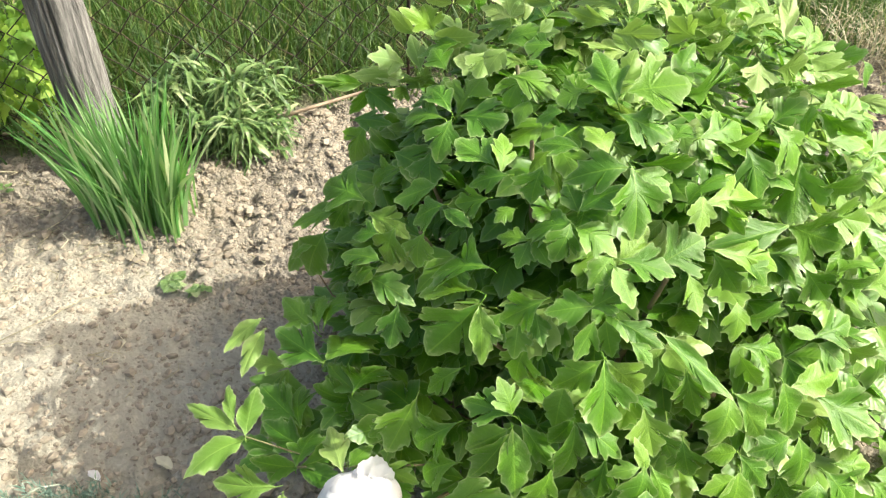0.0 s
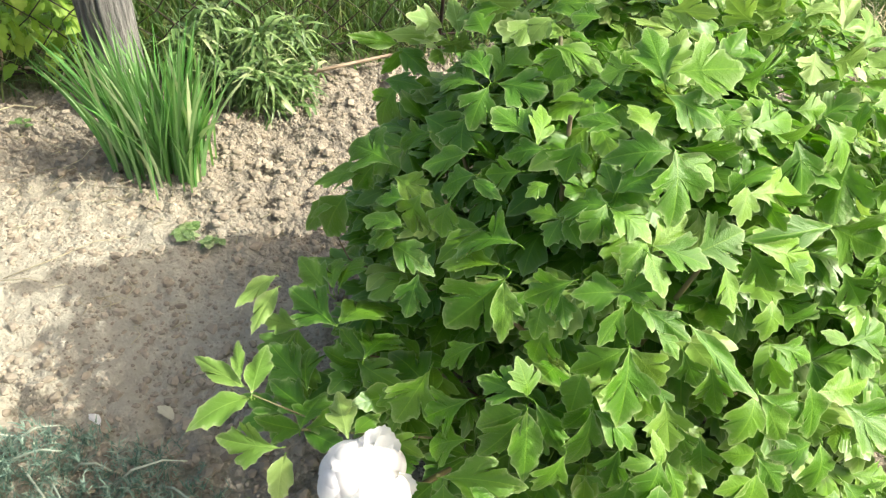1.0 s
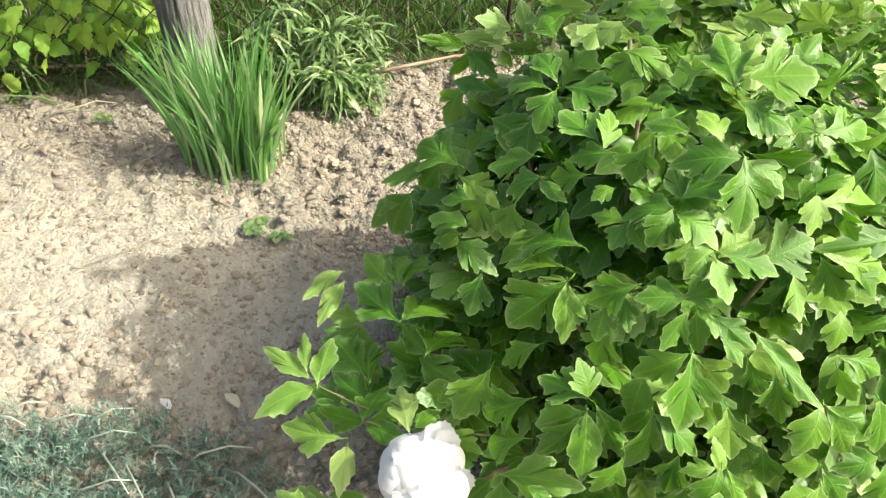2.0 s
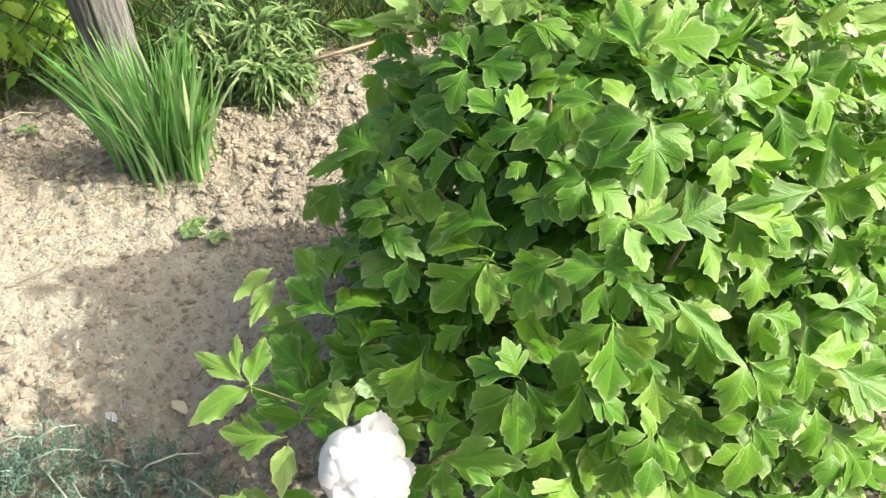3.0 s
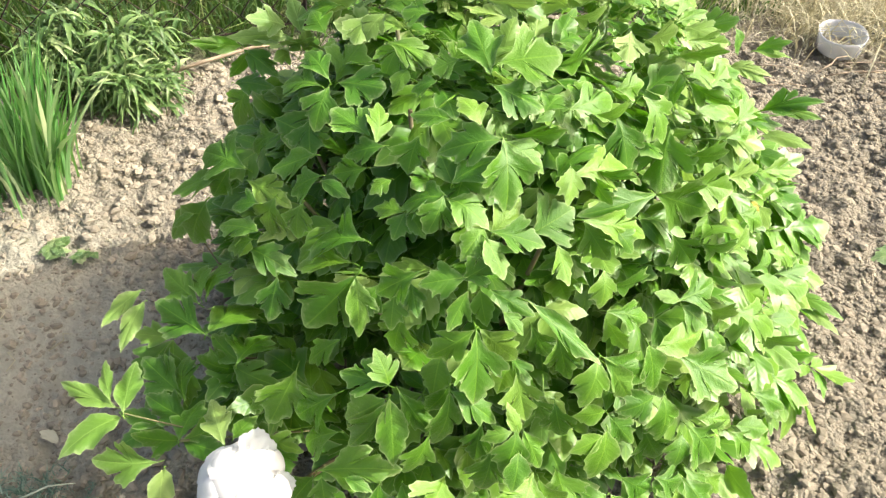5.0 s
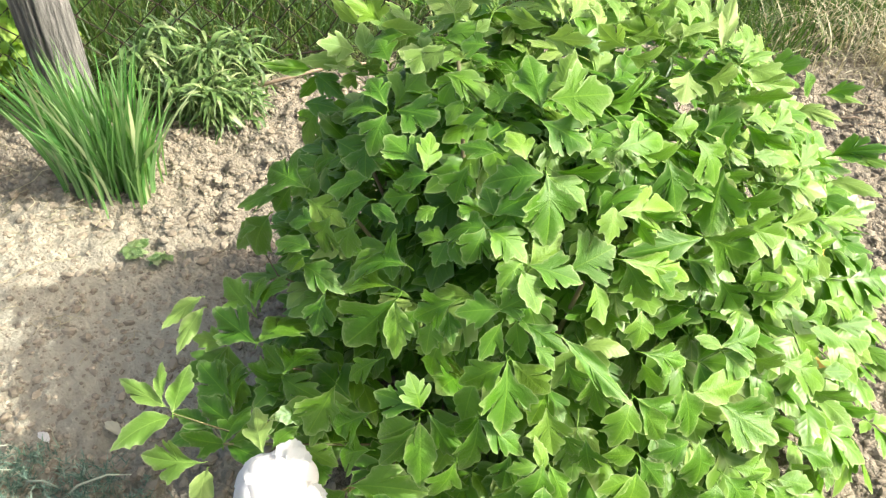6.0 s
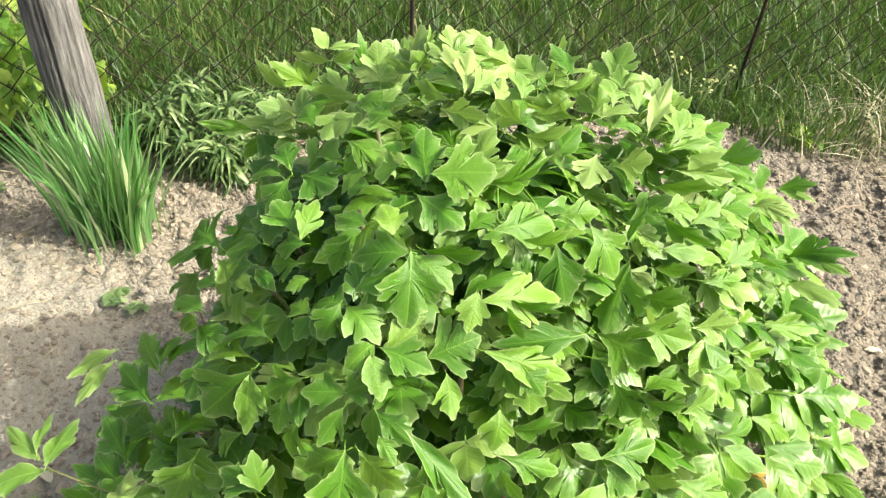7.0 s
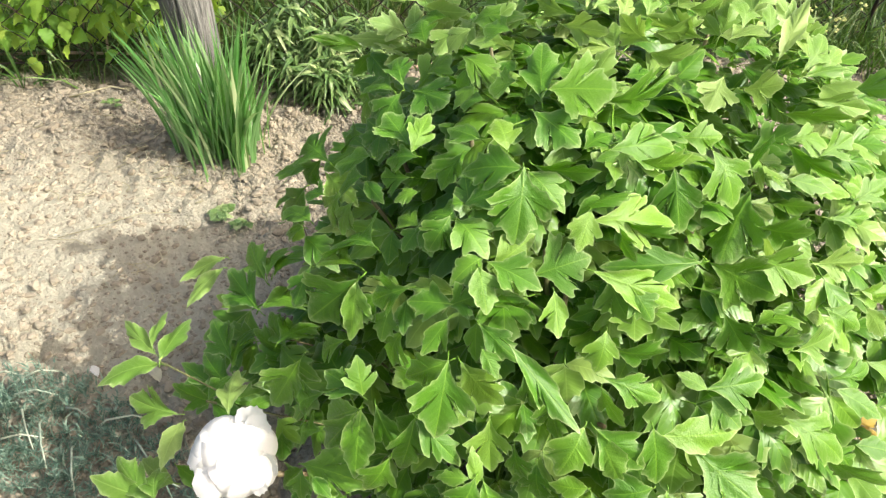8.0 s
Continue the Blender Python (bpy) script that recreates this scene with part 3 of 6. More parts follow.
def make_bush():
    bush = thing("peony_bush", BUSH, "large leafy green peony bush with lobed leaves and one white flower", "peony bush")
    rg = random.Random(21)
    back, inner, top = Pile(), Pile(), Pile()
    for i in range(700):
        z = 0.10 + 0.66 * ((i * 0.7548777) % 1) ** 0.75
        a = i * 0.5698403 * 6.283185 + rg.uniform(-0.15, 0.15)
        front = math.sin(a) < 0.35
        face_on = max(0.0, -math.sin(a)) if math.cos(a) < 0.2 else max(0.0, -math.sin(a) - 0.2) * 1.35
        k = rg.uniform(0.84, 1.02) - (0.7 if z < 0.5 else 0.5) * face_on + (0.12 if math.cos(a) > 0.2 else (-0.1 if 0.25 < z < 0.58 else -0.2) if math.cos(a) < -0.2 and math.sin(a) < 0.55 else 0)
        rx, ry = dome(z)
        p = Vector((rx * k * math.cos(a), ry * k * math.sin(a), z - (0.04 if front else 0)))
        out = dome_normal(p)
        tip = Vector((out.x, out.y, 0)) * 0.9 + Vector((rg.uniform(-0.5, 0.5), rg.uniform(-0.5, 0.5), rg.uniform(-0.8, 0.1) + 0.3 * out.z))
        up = out * 0.7 + Vector((rg.uniform(-0.35, 0.35), rg.uniform(-0.35, 0.35), 0.75))
        m = frame_of(drawn_in(p), tip, up) @ Matrix.Scale(rg.uniform(0.62, 0.92) * (0.68 if z > 0.56 else 1), 4)
        n = rg.randrange(18)
        add_pile(top if z > 0.67 and i % 2 else inner if front else back, leaf_piles[n], m)
    for i in range(130):
        a, r = rg.uniform(0, 6.28), math.sqrt(rg.uniform(0, 1))
        x, y = 0.40 * r * math.cos(a) + 0.03, 0.42 * r * math.sin(a)
        z = 1.558 * math.sqrt(max(0.0, 1 - (x / 0.696) ** 2 - (y / 0.805) ** 2)) - 0.712 - rg.uniform(0.09, 0.17) - (0.05 if y < -0.1 else 0)
        m = frame_of(drawn_in((x, y, z)), (math.cos(a) + rg.uniform(-0.6, 0.6), math.sin(a) + rg.uniform(-0.6, 0.6), rg.uniform(-0.3, 0.5)), (rg.uniform(-0.4, 0.4), rg.uniform(-0.4, 0.4), 1)) @ Matrix.Scale(rg.uniform(0.5, 0.78), 4)
        add_pile(top if i % 3 == 0 else inner, leaf_piles[rg.randrange(18)], m)
    for i in range(26):
        p = Vector((rg.uniform(-0.26, -0.02), rg.uniform(0.98, 1.25), rg.uniform(0.16, 0.34))) - BUSH
        m = frame_of(p, (rg.uniform(-1, 0.2), rg.uniform(-1, 0.2), rg.uniform(-0.3, 0.4)), (rg.uniform(-0.3, 0.3), rg.uniform(-0.5, 0.2), 1)) @ Matrix.Scale(rg.uniform(0.6, 0.85), 4)
        add_pile(inner, leaf_piles[rg.randrange(18)], m)
    for i in range(70):
        a = rg.uniform(3.4, 6.1)
        m = frame_of((0.36 * math.cos(a) * rg.uniform(0.7, 1.05), 0.4 * math.sin(a) * rg.uniform(0.75, 1.0), rg.uniform(0.05, 0.2)),
                     (math.cos(a) + rg.uniform(-0.5, 0.5), math.sin(a), rg.uniform(-0.5, 0.2)), (rg.uniform(-0.4, 0.4), rg.uniform(-0.6, 0.2), 1)) @ Matrix.Scale(rg.uniform(0.6, 0.9), 4)
        add_pile(inner, leaf_piles[rg.randrange(18)], m)
    for i in range(150):
        a, r, z = rg.uniform(-0.6, 0.7), rg.uniform(0.5, 0.85), rg.uniform(0.08, 0.52)
        rx, ry = dome(z)
        m = frame_of(drawn_in((rx * r * math.cos(a), ry * r * math.sin(a), z)), (math.cos(a), math.sin(a), rg.uniform(-0.7, 0.2)), (rg.uniform(-0.3, 0.7), rg.uniform(-0.6, 0.3), 1)) @ Matrix.Scale(rg.uniform(0.6, 0.85), 4)
        add_pile(inner, leaf_piles[rg.randrange(18)], m)
    for i in range(460):
        a, r, z = rg.uniform(0, 6.28), rg.uniform(0.05, 0.72), rg.uniform(0.1, 0.7)
        rx, ry = dome(z)
        r *= 0.78 if math.sin(a) < 0 else 1
        m = frame_of(drawn_in((rx * r * math.cos(a), ry * r * math.sin(a), z)), (math.cos(a), math.sin(a), rg.uniform(-0.6, 0.3)), (rg.uniform(-0.5, 0.5), rg.uniform(-0.5, 0.5), 1)) @ Matrix.Scale(rg.uniform(0.6, 0.9), 4)
        add_pile(inner, leaf_piles[rg.randrange(18)], m)
    for i in range(150):
        a, r = rg.uniform(0, 6.28), math.sqrt(rg.uniform(0.0, 1))
        x, y = 0.46 * r * math.cos(a) + 0.06, 0.46 * r * math.sin(a)
        z = 1.558 * math.sqrt(max(0.0, 1 - (x / 0.696) ** 2 - (y / 0.805) ** 2)) - 0.712 - rg.uniform(-0.015, 0.035)
        if y < 0.04:
            continue
        m = frame_of(drawn_in((x, y, z)), (math.cos(a) * 0.5 + rg.uniform(-0.7, 0.7), math.sin(a) * 0.5 + rg.uniform(-0.7, 0.7), rg.uniform(0.0, 1.0)), (rg.uniform(-0.5, 0.5), rg.uniform(-0.6, 0.3), 1)) @ Matrix.Scale(rg.uniform(0.34, 0.56), 4)
        part("leaf", young_meshes[rg.randrange(8)], bush, m)
    tagged(part("back_foliage", back.mesh("back_foliage", M_PEONY, True), bush), kind="stuff")
    tagged(part("top_foliage", top.mesh("top_foliage", M_YOUNG, True), bush), kind="stuff")
    tagged(part("inner_foliage", inner.mesh("inner_foliage", M_PEONY, True), bush), kind="stuff")
    for i in range(28):
        a, r = i * 2.4, 0.13 * math.sqrt((i + 1) / 28)
        z = rg.uniform(0.35, 0.78)
        rx, ry = dome(z)
        b = Vector((r * math.cos(a), r * math.sin(a), -0.03))
        crest = Vector((rx * 0.8 * math.cos(a), ry * 0.8 * math.sin(a), z - 0.04))
        mid = b.lerp(crest, 0.5) + Vector((0, 0, 0.06))
        v, f = tube([b, b.lerp(mid, 0.55) + Vector((0, 0, 0.02)), mid, crest], [0.007, 0.006, 0.005, 0.003], 6)
        part("stem", mesh_of("stem", v, f, M_STEM, True), bush)
    return bush


bush = make_bush()
leaflet_at(bush, "Og", (-0.201, 1.443, 0.639), (-0.247, 1.385, 0.668), (0.81, -0.54, 0.24), 0.63)
leaflet_at(bush, "Oy", (-0.135, 1.487, 0.639), (-0.199, 1.429, 0.674), (0.65, -0.30, 0.69), 0.64)
leaflet_at(bush, "Og", (-0.194, 1.451, 0.626), (-0.219, 1.433, 0.582), (0.40, -0.90, 0.15), 0.85)
leaflet_at(bush, "Mg", (-0.206, 1.460, 0.624), (-0.151, 1.424, 0.617), (-0.20, -0.46, 0.86), 0.88)
leaflet_at(bush, "My", (-0.138, 1.481, 0.661), (-0.177, 1.444, 0.693), (0.74, -0.23, 0.62), 1.12)
leaflet_at(bush, "Oy", (-0.106, 1.437, 0.678), (-0.130, 1.483, 0.716), (0.13, -0.58, 0.80), 0.91)
leaflet_at(bush, "Mg", (-0.057, 1.379, 0.714), (-0.084, 1.410, 0.734), (-0.11, -0.59, 0.80), 1.50)
leaflet_at(bush, "Ly", (0.008, 1.349, 0.770), (-0.002, 1.306, 0.751), (-0.02, -0.41, 0.91), 1.06)
leaflet_at(bush, "Mg", (-0.225, 1.452, 0.565), (-0.163, 1.433, 0.585), (-0.38, -0.33, 0.87), 0.88)
leaflet_at(bush, "Lg", (-0.039, 1.254, 0.709), (-0.098, 1.277, 0.706), (-0.18, -0.30, 0.94), 1.02)
leaflet_at(bush, "Mg", (-0.029, 1.263, 0.714), (-0.070, 1.310, 0.740), (0.04, -0.46, 0.89), 0.88)
leaflet_at(bush, "Lg", (-0.028, 1.255, 0.710), (-0.039, 1.209, 0.687), (0.00, -0.44, 0.90), 1.06)
leaflet_at(bush, "Lg", (-0.028, 1.298, 0.689), (-0.002, 1.334, 0.732), (-0.50, -0.49, 0.71), 1.50)
leaflet_at(bush, "Lg", (-0.020, 1.271, 0.706), (0.041, 1.242, 0.728), (-0.44, -0.27, 0.86), 0.96)
leaflet_at(bush, "Lg", (-0.211, 1.498, 0.535), (-0.248, 1.462, 0.479), (-0.51, -0.53, 0.68), 1.44)
leaflet_at(bush, "Lg", (-0.219, 1.491, 0.532), (-0.130, 1.444, 0.537), (-0.37, -0.62, 0.69), 0.75)
leaflet_at(bush, "Lg", (-0.147, 1.244, 0.562), (-0.229, 1.278, 0.568), (-0.16, -0.53, 0.83), 0.94)
leaflet_at(bush, "Sg", (-0.192, 1.273, 0.521), (-0.279, 1.270, 0.481), (-0.39, -0.32, 0.86), 0.80)
leaflet_at(bush, "Mg", (-0.182, 1.272, 0.535), (-0.210, 1.252, 0.486), (0.06, -0.93, 0.35), 1.00)
leaflet_at(bush, "Og", (-0.234, 1.288, 0.447), (-0.271, 1.264, 0.370), (-0.32, -0.85, 0.41), 1.50)
leaflet_at(bush, "Og", (-0.268, 1.322, 0.401), (-0.312, 1.303, 0.346), (-0.51, -0.62, 0.60), 1.19)
leaflet_at(bush, "Og", (-0.246, 1.268, 0.438), (-0.289, 1.264, 0.415), (-0.41, -0.32, 0.85), 0.77)
leaflet_at(bush, "Lg", (-0.106, 1.278, 0.604), (-0.157, 1.282, 0.578), (-0.42, -0.48, 0.77), 0.96)
leaflet_at(bush, "Mg", (-0.123, 1.313, 0.606), (-0.056, 1.273, 0.611), (-0.40, -0.59, 0.70), 1.01)
leaflet_at(bush, "Lg", (-0.054, 1.262, 0.651), (-0.055, 1.215, 0.637), (-0.45, -0.25, 0.86), 1.45)
leaflet_at(bush, "Sg", (-0.032, 1.178, 0.654), (-0.088, 1.181, 0.619), (-0.51, -0.34, 0.79), 1.19)
leaflet_at(bush, "Mg", (-0.014, 1.129, 0.662), (-0.057, 1.130, 0.632), (-0.55, -0.33, 0.77), 1.37)
leaflet_at(bush, "Og", (-0.016, 1.137, 0.647), (0.020, 1.113, 0.651), (-0.30, -0.27, 0.91), 0.92)
leaflet_at(bush, "Lg", (0.046, 1.142, 0.719), (-0.006, 1.180, 0.727), (-0.00, -0.20, 0.98), 0.89)
leaflet_at(bush, "Mg", (0.053, 1.132, 0.717), (0.056, 1.175, 0.751), (0.39, -0.58, 0.71), 0.87)
leaflet_at(bush, "Mg", (0.063, 1.128, 0.720), (0.014, 1.129, 0.701), (-0.30, -0.59, 0.75), 0.91)
leaflet_at(bush, "Lg", (0.040, 1.153, 0.663), (-0.001, 1.149, 0.650), (-0.10, -0.83, 0.55), 0.97)
leaflet_at(bush, "Mg", (0.076, 1.109, 0.686), (0.054, 1.091, 0.683), (-0.09, -0.05, 0.99), 1.50)
leaflet_at(bush, "Lg", (-0.142, 1.226, 0.556), (-0.085, 1.195, 0.561), (-0.27, -0.33, 0.90), 0.74)
leaflet_at(bush, "Lg", (-0.091, 1.186, 0.567), (-0.107, 1.154, 0.530), (-0.45, -0.56, 0.69), 1.36)
leaflet_at(bush, "Sg", (-0.113, 1.179, 0.559), (-0.155, 1.185, 0.546), (-0.32, -0.26, 0.91), 1.30)
leaflet_at(bush, "Sg", (-0.097, 1.121, 0.561), (-0.156, 1.139, 0.554), (-0.16, -0.13, 0.98), 1.12)
leaflet_at(bush, "Mg", (-0.102, 1.111, 0.554), (-0.145, 1.111, 0.534), (-0.35, -0.57, 0.74), 1.01)
leaflet_at(bush, "Og", (-0.113, 1.122, 0.547), (-0.120, 1.104, 0.526), (0.35, -0.76, 0.55), 1.50)
leaflet_at(bush, "Lg", (0.057, 1.037, 0.649), (-0.020, 1.065, 0.630), (-0.25, -0.04, 0.97), 1.05)
leaflet_at(bush, "Lg", (-0.043, 1.147, 0.598), (-0.053, 1.114, 0.577), (-0.53, -0.34, 0.78), 1.50)
leaflet_at(bush, "Mg", (-0.115, 1.126, 0.523), (-0.060, 1.096, 0.532), (-0.31, -0.30, 0.90), 1.02)
leaflet_at(bush, "Lg", (-0.058, 1.060, 0.546), (-0.061, 1.019, 0.511), (-0.13, -0.63, 0.76), 0.89)
leaflet_at(bush, "Lg", (0.045, 1.018, 0.629), (-0.027, 1.035, 0.602), (-0.36, -0.07, 0.93), 0.60)
leaflet_at(bush, "Lg", (0.053, 1.007, 0.622), (0.001, 0.974, 0.559), (0.19, -0.93, 0.33), 1.00)
leaflet_at(bush, "Sg", (0.051, 1.005, 0.620), (0.065, 0.956, 0.577), (0.17, -0.62, 0.76), 0.84)
leaflet_at(bush, "Mg", (0.036, 0.989, 0.523), (-0.012, 0.973, 0.487), (-0.31, -0.65, 0.69), 0.77)
leaflet_at(bush, "Lg", (-0.013, 0.961, 0.490), (-0.041, 0.927, 0.419), (0.18, -0.91, 0.37), 0.80)
leaflet_at(bush, "Mg", (-0.040, 0.954, 0.446), (-0.074, 0.942, 0.416), (-0.23, -0.78, 0.58), 0.85)
leaflet_at(bush, "Lg", (0.042, 0.931, 0.491), (-0.017, 0.918, 0.444), (-0.35, -0.70, 0.62), 0.76)
leaflet_at(bush, "Lg", (0.048, 0.904, 0.451), (-0.006, 0.904, 0.420), (-0.45, -0.36, 0.81), 0.97)
leaflet_at(bush, "Lg", (0.106, 0.918, 0.538), (0.050, 0.929, 0.538), (-0.08, -0.36, 0.93), 0.83)
leaflet_at(bush, "Mg", (0.106, 0.918, 0.538), (0.096, 0.927, 0.574), (0.56, -0.75, 0.35), 1.42)
leaflet_at(bush, "Og", (0.103, 0.909, 0.523), (0.056, 0.892, 0.488), (-0.16, -0.79, 0.59), 1.42)
leaflet_at(bush, "Mg", (0.106, 0.902, 0.528), (0.072, 0.865, 0.466), (0.13, -0.88, 0.46), 0.76)
leaflet_at(bush, "Og", (0.108, 0.909, 0.525), (0.124, 0.858, 0.470), (0.23, -0.67, 0.70), 1.00)
leaflet_at(bush, "Mg", (0.116, 0.926, 0.520), (0.159, 0.892, 0.484), (0.01, -0.73, 0.68), 0.76)
leaflet_at(bush, "Lg", (-0.035, 0.927, 0.363), (-0.020, 0.899, 0.346), (-0.40, -0.62, 0.67), 1.50)
leaflet_at(bush, "Lg", (0.027, 0.882, 0.393), (0.106, 0.878, 0.434), (-0.45, -0.33, 0.83), 0.68)
leaflet_at(bush, "Mg", (0.018, 0.894, 0.356), (-0.007, 0.875, 0.323), (-0.33, -0.70, 0.63), 1.38)
leaflet_at(bush, "Mg", (0.032, 0.877, 0.389), (0.041, 0.854, 0.360), (0.04, -0.77, 0.64), 1.31)
leaflet_at(bush, "Og", (0.065, 0.858, 0.427), (0.097, 0.845, 0.430), (-0.16, -0.13, 0.98), 0.96)
leaflet_at(bush, "Mg", (-0.053, 0.940, 0.363), (-0.017, 0.917, 0.372), (-0.49, -0.49, 0.72), 1.21)
leaflet_at(bush, "My", (0.031, 1.340, 0.777), (0.007, 1.309, 0.766), (-0.08, -0.27, 0.96), 1.39)
leaflet_at(bush, "Lg", (0.066, 1.305, 0.761), (0.036, 1.275, 0.741), (-0.35, -0.26, 0.90), 1.50)
leaflet_at(bush, "Og", (0.073, 1.264, 0.744), (0.057, 1.232, 0.733), (-0.35, -0.16, 0.92), 1.50)
leaflet_at(bush, "Mg", (0.116, 1.192, 0.776), (0.085, 1.192, 0.768), (-0.26, -0.21, 0.94), 1.50)
leaflet_at(bush, "Sg", (0.140, 1.135, 0.764), (0.089, 1.149, 0.761), (-0.16, -0.40, 0.90), 0.85)
leaflet_at(bush, "Lg", (0.139, 1.233, 0.786), (0.108, 1.228, 0.770), (-0.41, -0.32, 0.86), 1.50)
leaflet_at(bush, "Lg", (0.039, 1.292, 0.763), (0.098, 1.256, 0.779), (-0.40, -0.26, 0.88), 0.59)
leaflet_at(bush, "Mg", (0.179, 1.208, 0.785), (0.148, 1.274, 0.820), (-0.14, -0.52, 0.84), 0.93)
leaflet_at(bush, "Lg", (0.184, 1.204, 0.803), (0.252, 1.216, 0.819), (-0.18, -0.29, 0.94), 1.41)
leaflet_at(bush, "Lg", (0.179, 1.180, 0.789), (0.239, 1.157, 0.781), (0.01, -0.33, 0.95), 0.94)
leaflet_at(bush, "Sg", (0.174, 1.128, 0.767), (0.147, 1.162, 0.785), (0.22, -0.32, 0.92), 1.26)
leaflet_at(bush, "Mg", (0.199, 1.113, 0.761), (0.135, 1.097, 0.756), (0.08, -0.58, 0.81), 1.07)
leaflet_at(bush, "Lg", (0.199, 1.114, 0.762), (0.223, 1.057, 0.723), (0.34, -0.43, 0.84), 0.97)
leaflet_at(bush, "Sg", (0.203, 1.118, 0.756), (0.251, 1.100, 0.740), (0.10, -0.47, 0.88), 1.09)
leaflet_at(bush, "Lg", (0.205, 1.125, 0.759), (0.269, 1.132, 0.758), (0.10, -0.96, -0.26), 0.86)
leaflet_at(bush, "Lg", (0.101, 1.173, 0.709), (0.089, 1.135, 0.685), (-0.51, -0.34, 0.79), 1.35)
leaflet_at(bush, "Mg", (0.148, 1.077, 0.716), (0.183, 1.096, 0.753), (-0.65, -0.23, 0.73), 1.47)
leaflet_at(bush, "Og", (0.149, 1.091, 0.705), (0.131, 1.110, 0.731), (0.08, -0.78, 0.62), 1.49)
leaflet_at(bush, "Mg", (0.148, 1.063, 0.707), (0.090, 1.076, 0.694), (-0.24, -0.08, 0.97), 1.27)
leaflet_at(bush, "Lg", (0.141, 1.059, 0.713), (0.135, 1.025, 0.692), (0.36, -0.53, 0.77), 1.15)
leaflet_at(bush, "Mg", (0.145, 1.063, 0.707), (0.189, 1.038, 0.712), (-0.15, -0.06, 0.99), 1.39)
leaflet_at(bush, "Mg", (0.098, 1.070, 0.671), (0.058, 1.087, 0.662), (-0.31, -0.28, 0.91), 0.93)
leaflet_at(bush, "Mg", (0.098, 1.070, 0.671), (0.088, 1.045, 0.652), (-0.13, -0.56, 0.82), 1.38)
leaflet_at(bush, "Og", (0.102, 1.070, 0.672), (0.121, 1.043, 0.667), (-0.25, -0.37, 0.90), 1.30)
leaflet_at(bush, "Mg", (0.200, 1.043, 0.674), (0.229, 1.067, 0.708), (0.10, -0.85, 0.51), 1.10)
leaflet_at(bush, "Lg", (0.197, 1.033, 0.691), (0.255, 1.026, 0.693), (-0.07, -0.33, 0.94), 0.80)
leaflet_at(bush, "Lg", (0.244, 1.050, 0.677), (0.289, 1.074, 0.702), (0.03, -0.74, 0.67), 1.20)
leaflet_at(bush, "Sg", (0.191, 1.037, 0.693), (0.171, 1.001, 0.682), (0.07, -0.33, 0.94), 1.36)
leaflet_at(bush, "Mg", (0.246, 1.169, 0.767), (0.264, 1.196, 0.782), (-0.16, -0.38, 0.91), 1.46)
leaflet_at(bush, "Mg", (0.283, 1.186, 0.769), (0.297, 1.224, 0.792), (-0.11, -0.49, 0.87), 1.22)
leaflet_at(bush, "Lg", (0.247, 1.208, 0.805), (0.322, 1.242, 0.806), (0.40, -0.87, -0.28), 0.78)
leaflet_at(bush, "Lg", (0.274, 1.164, 0.778), (0.333, 1.200, 0.790), (0.16, -0.54, 0.83), 0.83)
leaflet_at(bush, "Ly", (0.353, 1.327, 0.803), (0.352, 1.287, 0.783), (0.15, -0.44, 0.89), 1.06)
leaflet_at(bush, "My", (0.271, 1.288, 0.829), (0.320, 1.305, 0.820), (0.24, -0.90, -0.37), 1.22)
leaflet_at(bush, "Mg", (0.256, 1.258, 0.811), (0.287, 1.279, 0.818), (-0.07, -0.26, 0.96), 1.42)
leaflet_at(bush, "Ly", (0.376, 1.326, 0.792), (0.415, 1.344, 0.799), (0.44, -0.87, -0.22), 1.39)
leaflet_at(bush, "My", (0.462, 1.483, 0.739), (0.493, 1.446, 0.758), (-0.53, -0.01, 0.85), 1.50)
leaflet_at(bush, "Sg", (0.426, 1.345, 0.766), (0.496, 1.365, 0.769), (0.28, -0.92, -0.26), 0.74)
leaflet_at(bush, "Mg", (0.300, 1.169, 0.768), (0.356, 1.185, 0.759), (0.23, -0.94, -0.26), 1.07)
leaflet_at(bush, "Mg", (0.336, 1.239, 0.767), (0.375, 1.256, 0.770), (0.30, -0.79, 0.53), 1.24)
leaflet_at(bush, "Lg", (0.339, 1.206, 0.750), (0.364, 1.163, 0.714), (0.01, -0.63, 0.77), 0.90)
leaflet_at(bush, "Lg", (0.371, 1.234, 0.766), (0.417, 1.213, 0.731), (0.37, -0.50, 0.79), 1.03)
leaflet_at(bush, "Sg", (0.415, 1.248, 0.743), (0.415, 1.295, 0.769), (-0.84, -0.26, 0.48), 0.76)
leaflet_at(bush, "Sg", (0.265, 1.094, 0.732), (0.301, 1.147, 0.760), (-0.60, -0.02, 0.80), 1.04)
leaflet_at(bush, "Lg", (0.283, 1.099, 0.732), (0.363, 1.139, 0.739), (0.23, -0.59, 0.78), 0.67)
leaflet_at(bush, "Mg", (0.280, 1.102, 0.744), (0.286, 1.066, 0.727), (0.32, -0.36, 0.88), 1.22)
leaflet_at(bush, "Mg", (0.307, 1.116, 0.731), (0.363, 1.120, 0.704), (-0.05, -0.97, -0.23), 0.94)
leaflet_at(bush, "Sg", (0.308, 1.111, 0.727), (0.332, 1.091, 0.701), (-0.51, -0.84, 0.18), 1.05)
leaflet_at(bush, "Lg", (0.421, 1.263, 0.711), (0.414, 1.187, 0.664), (-0.41, -0.45, 0.80), 0.89)
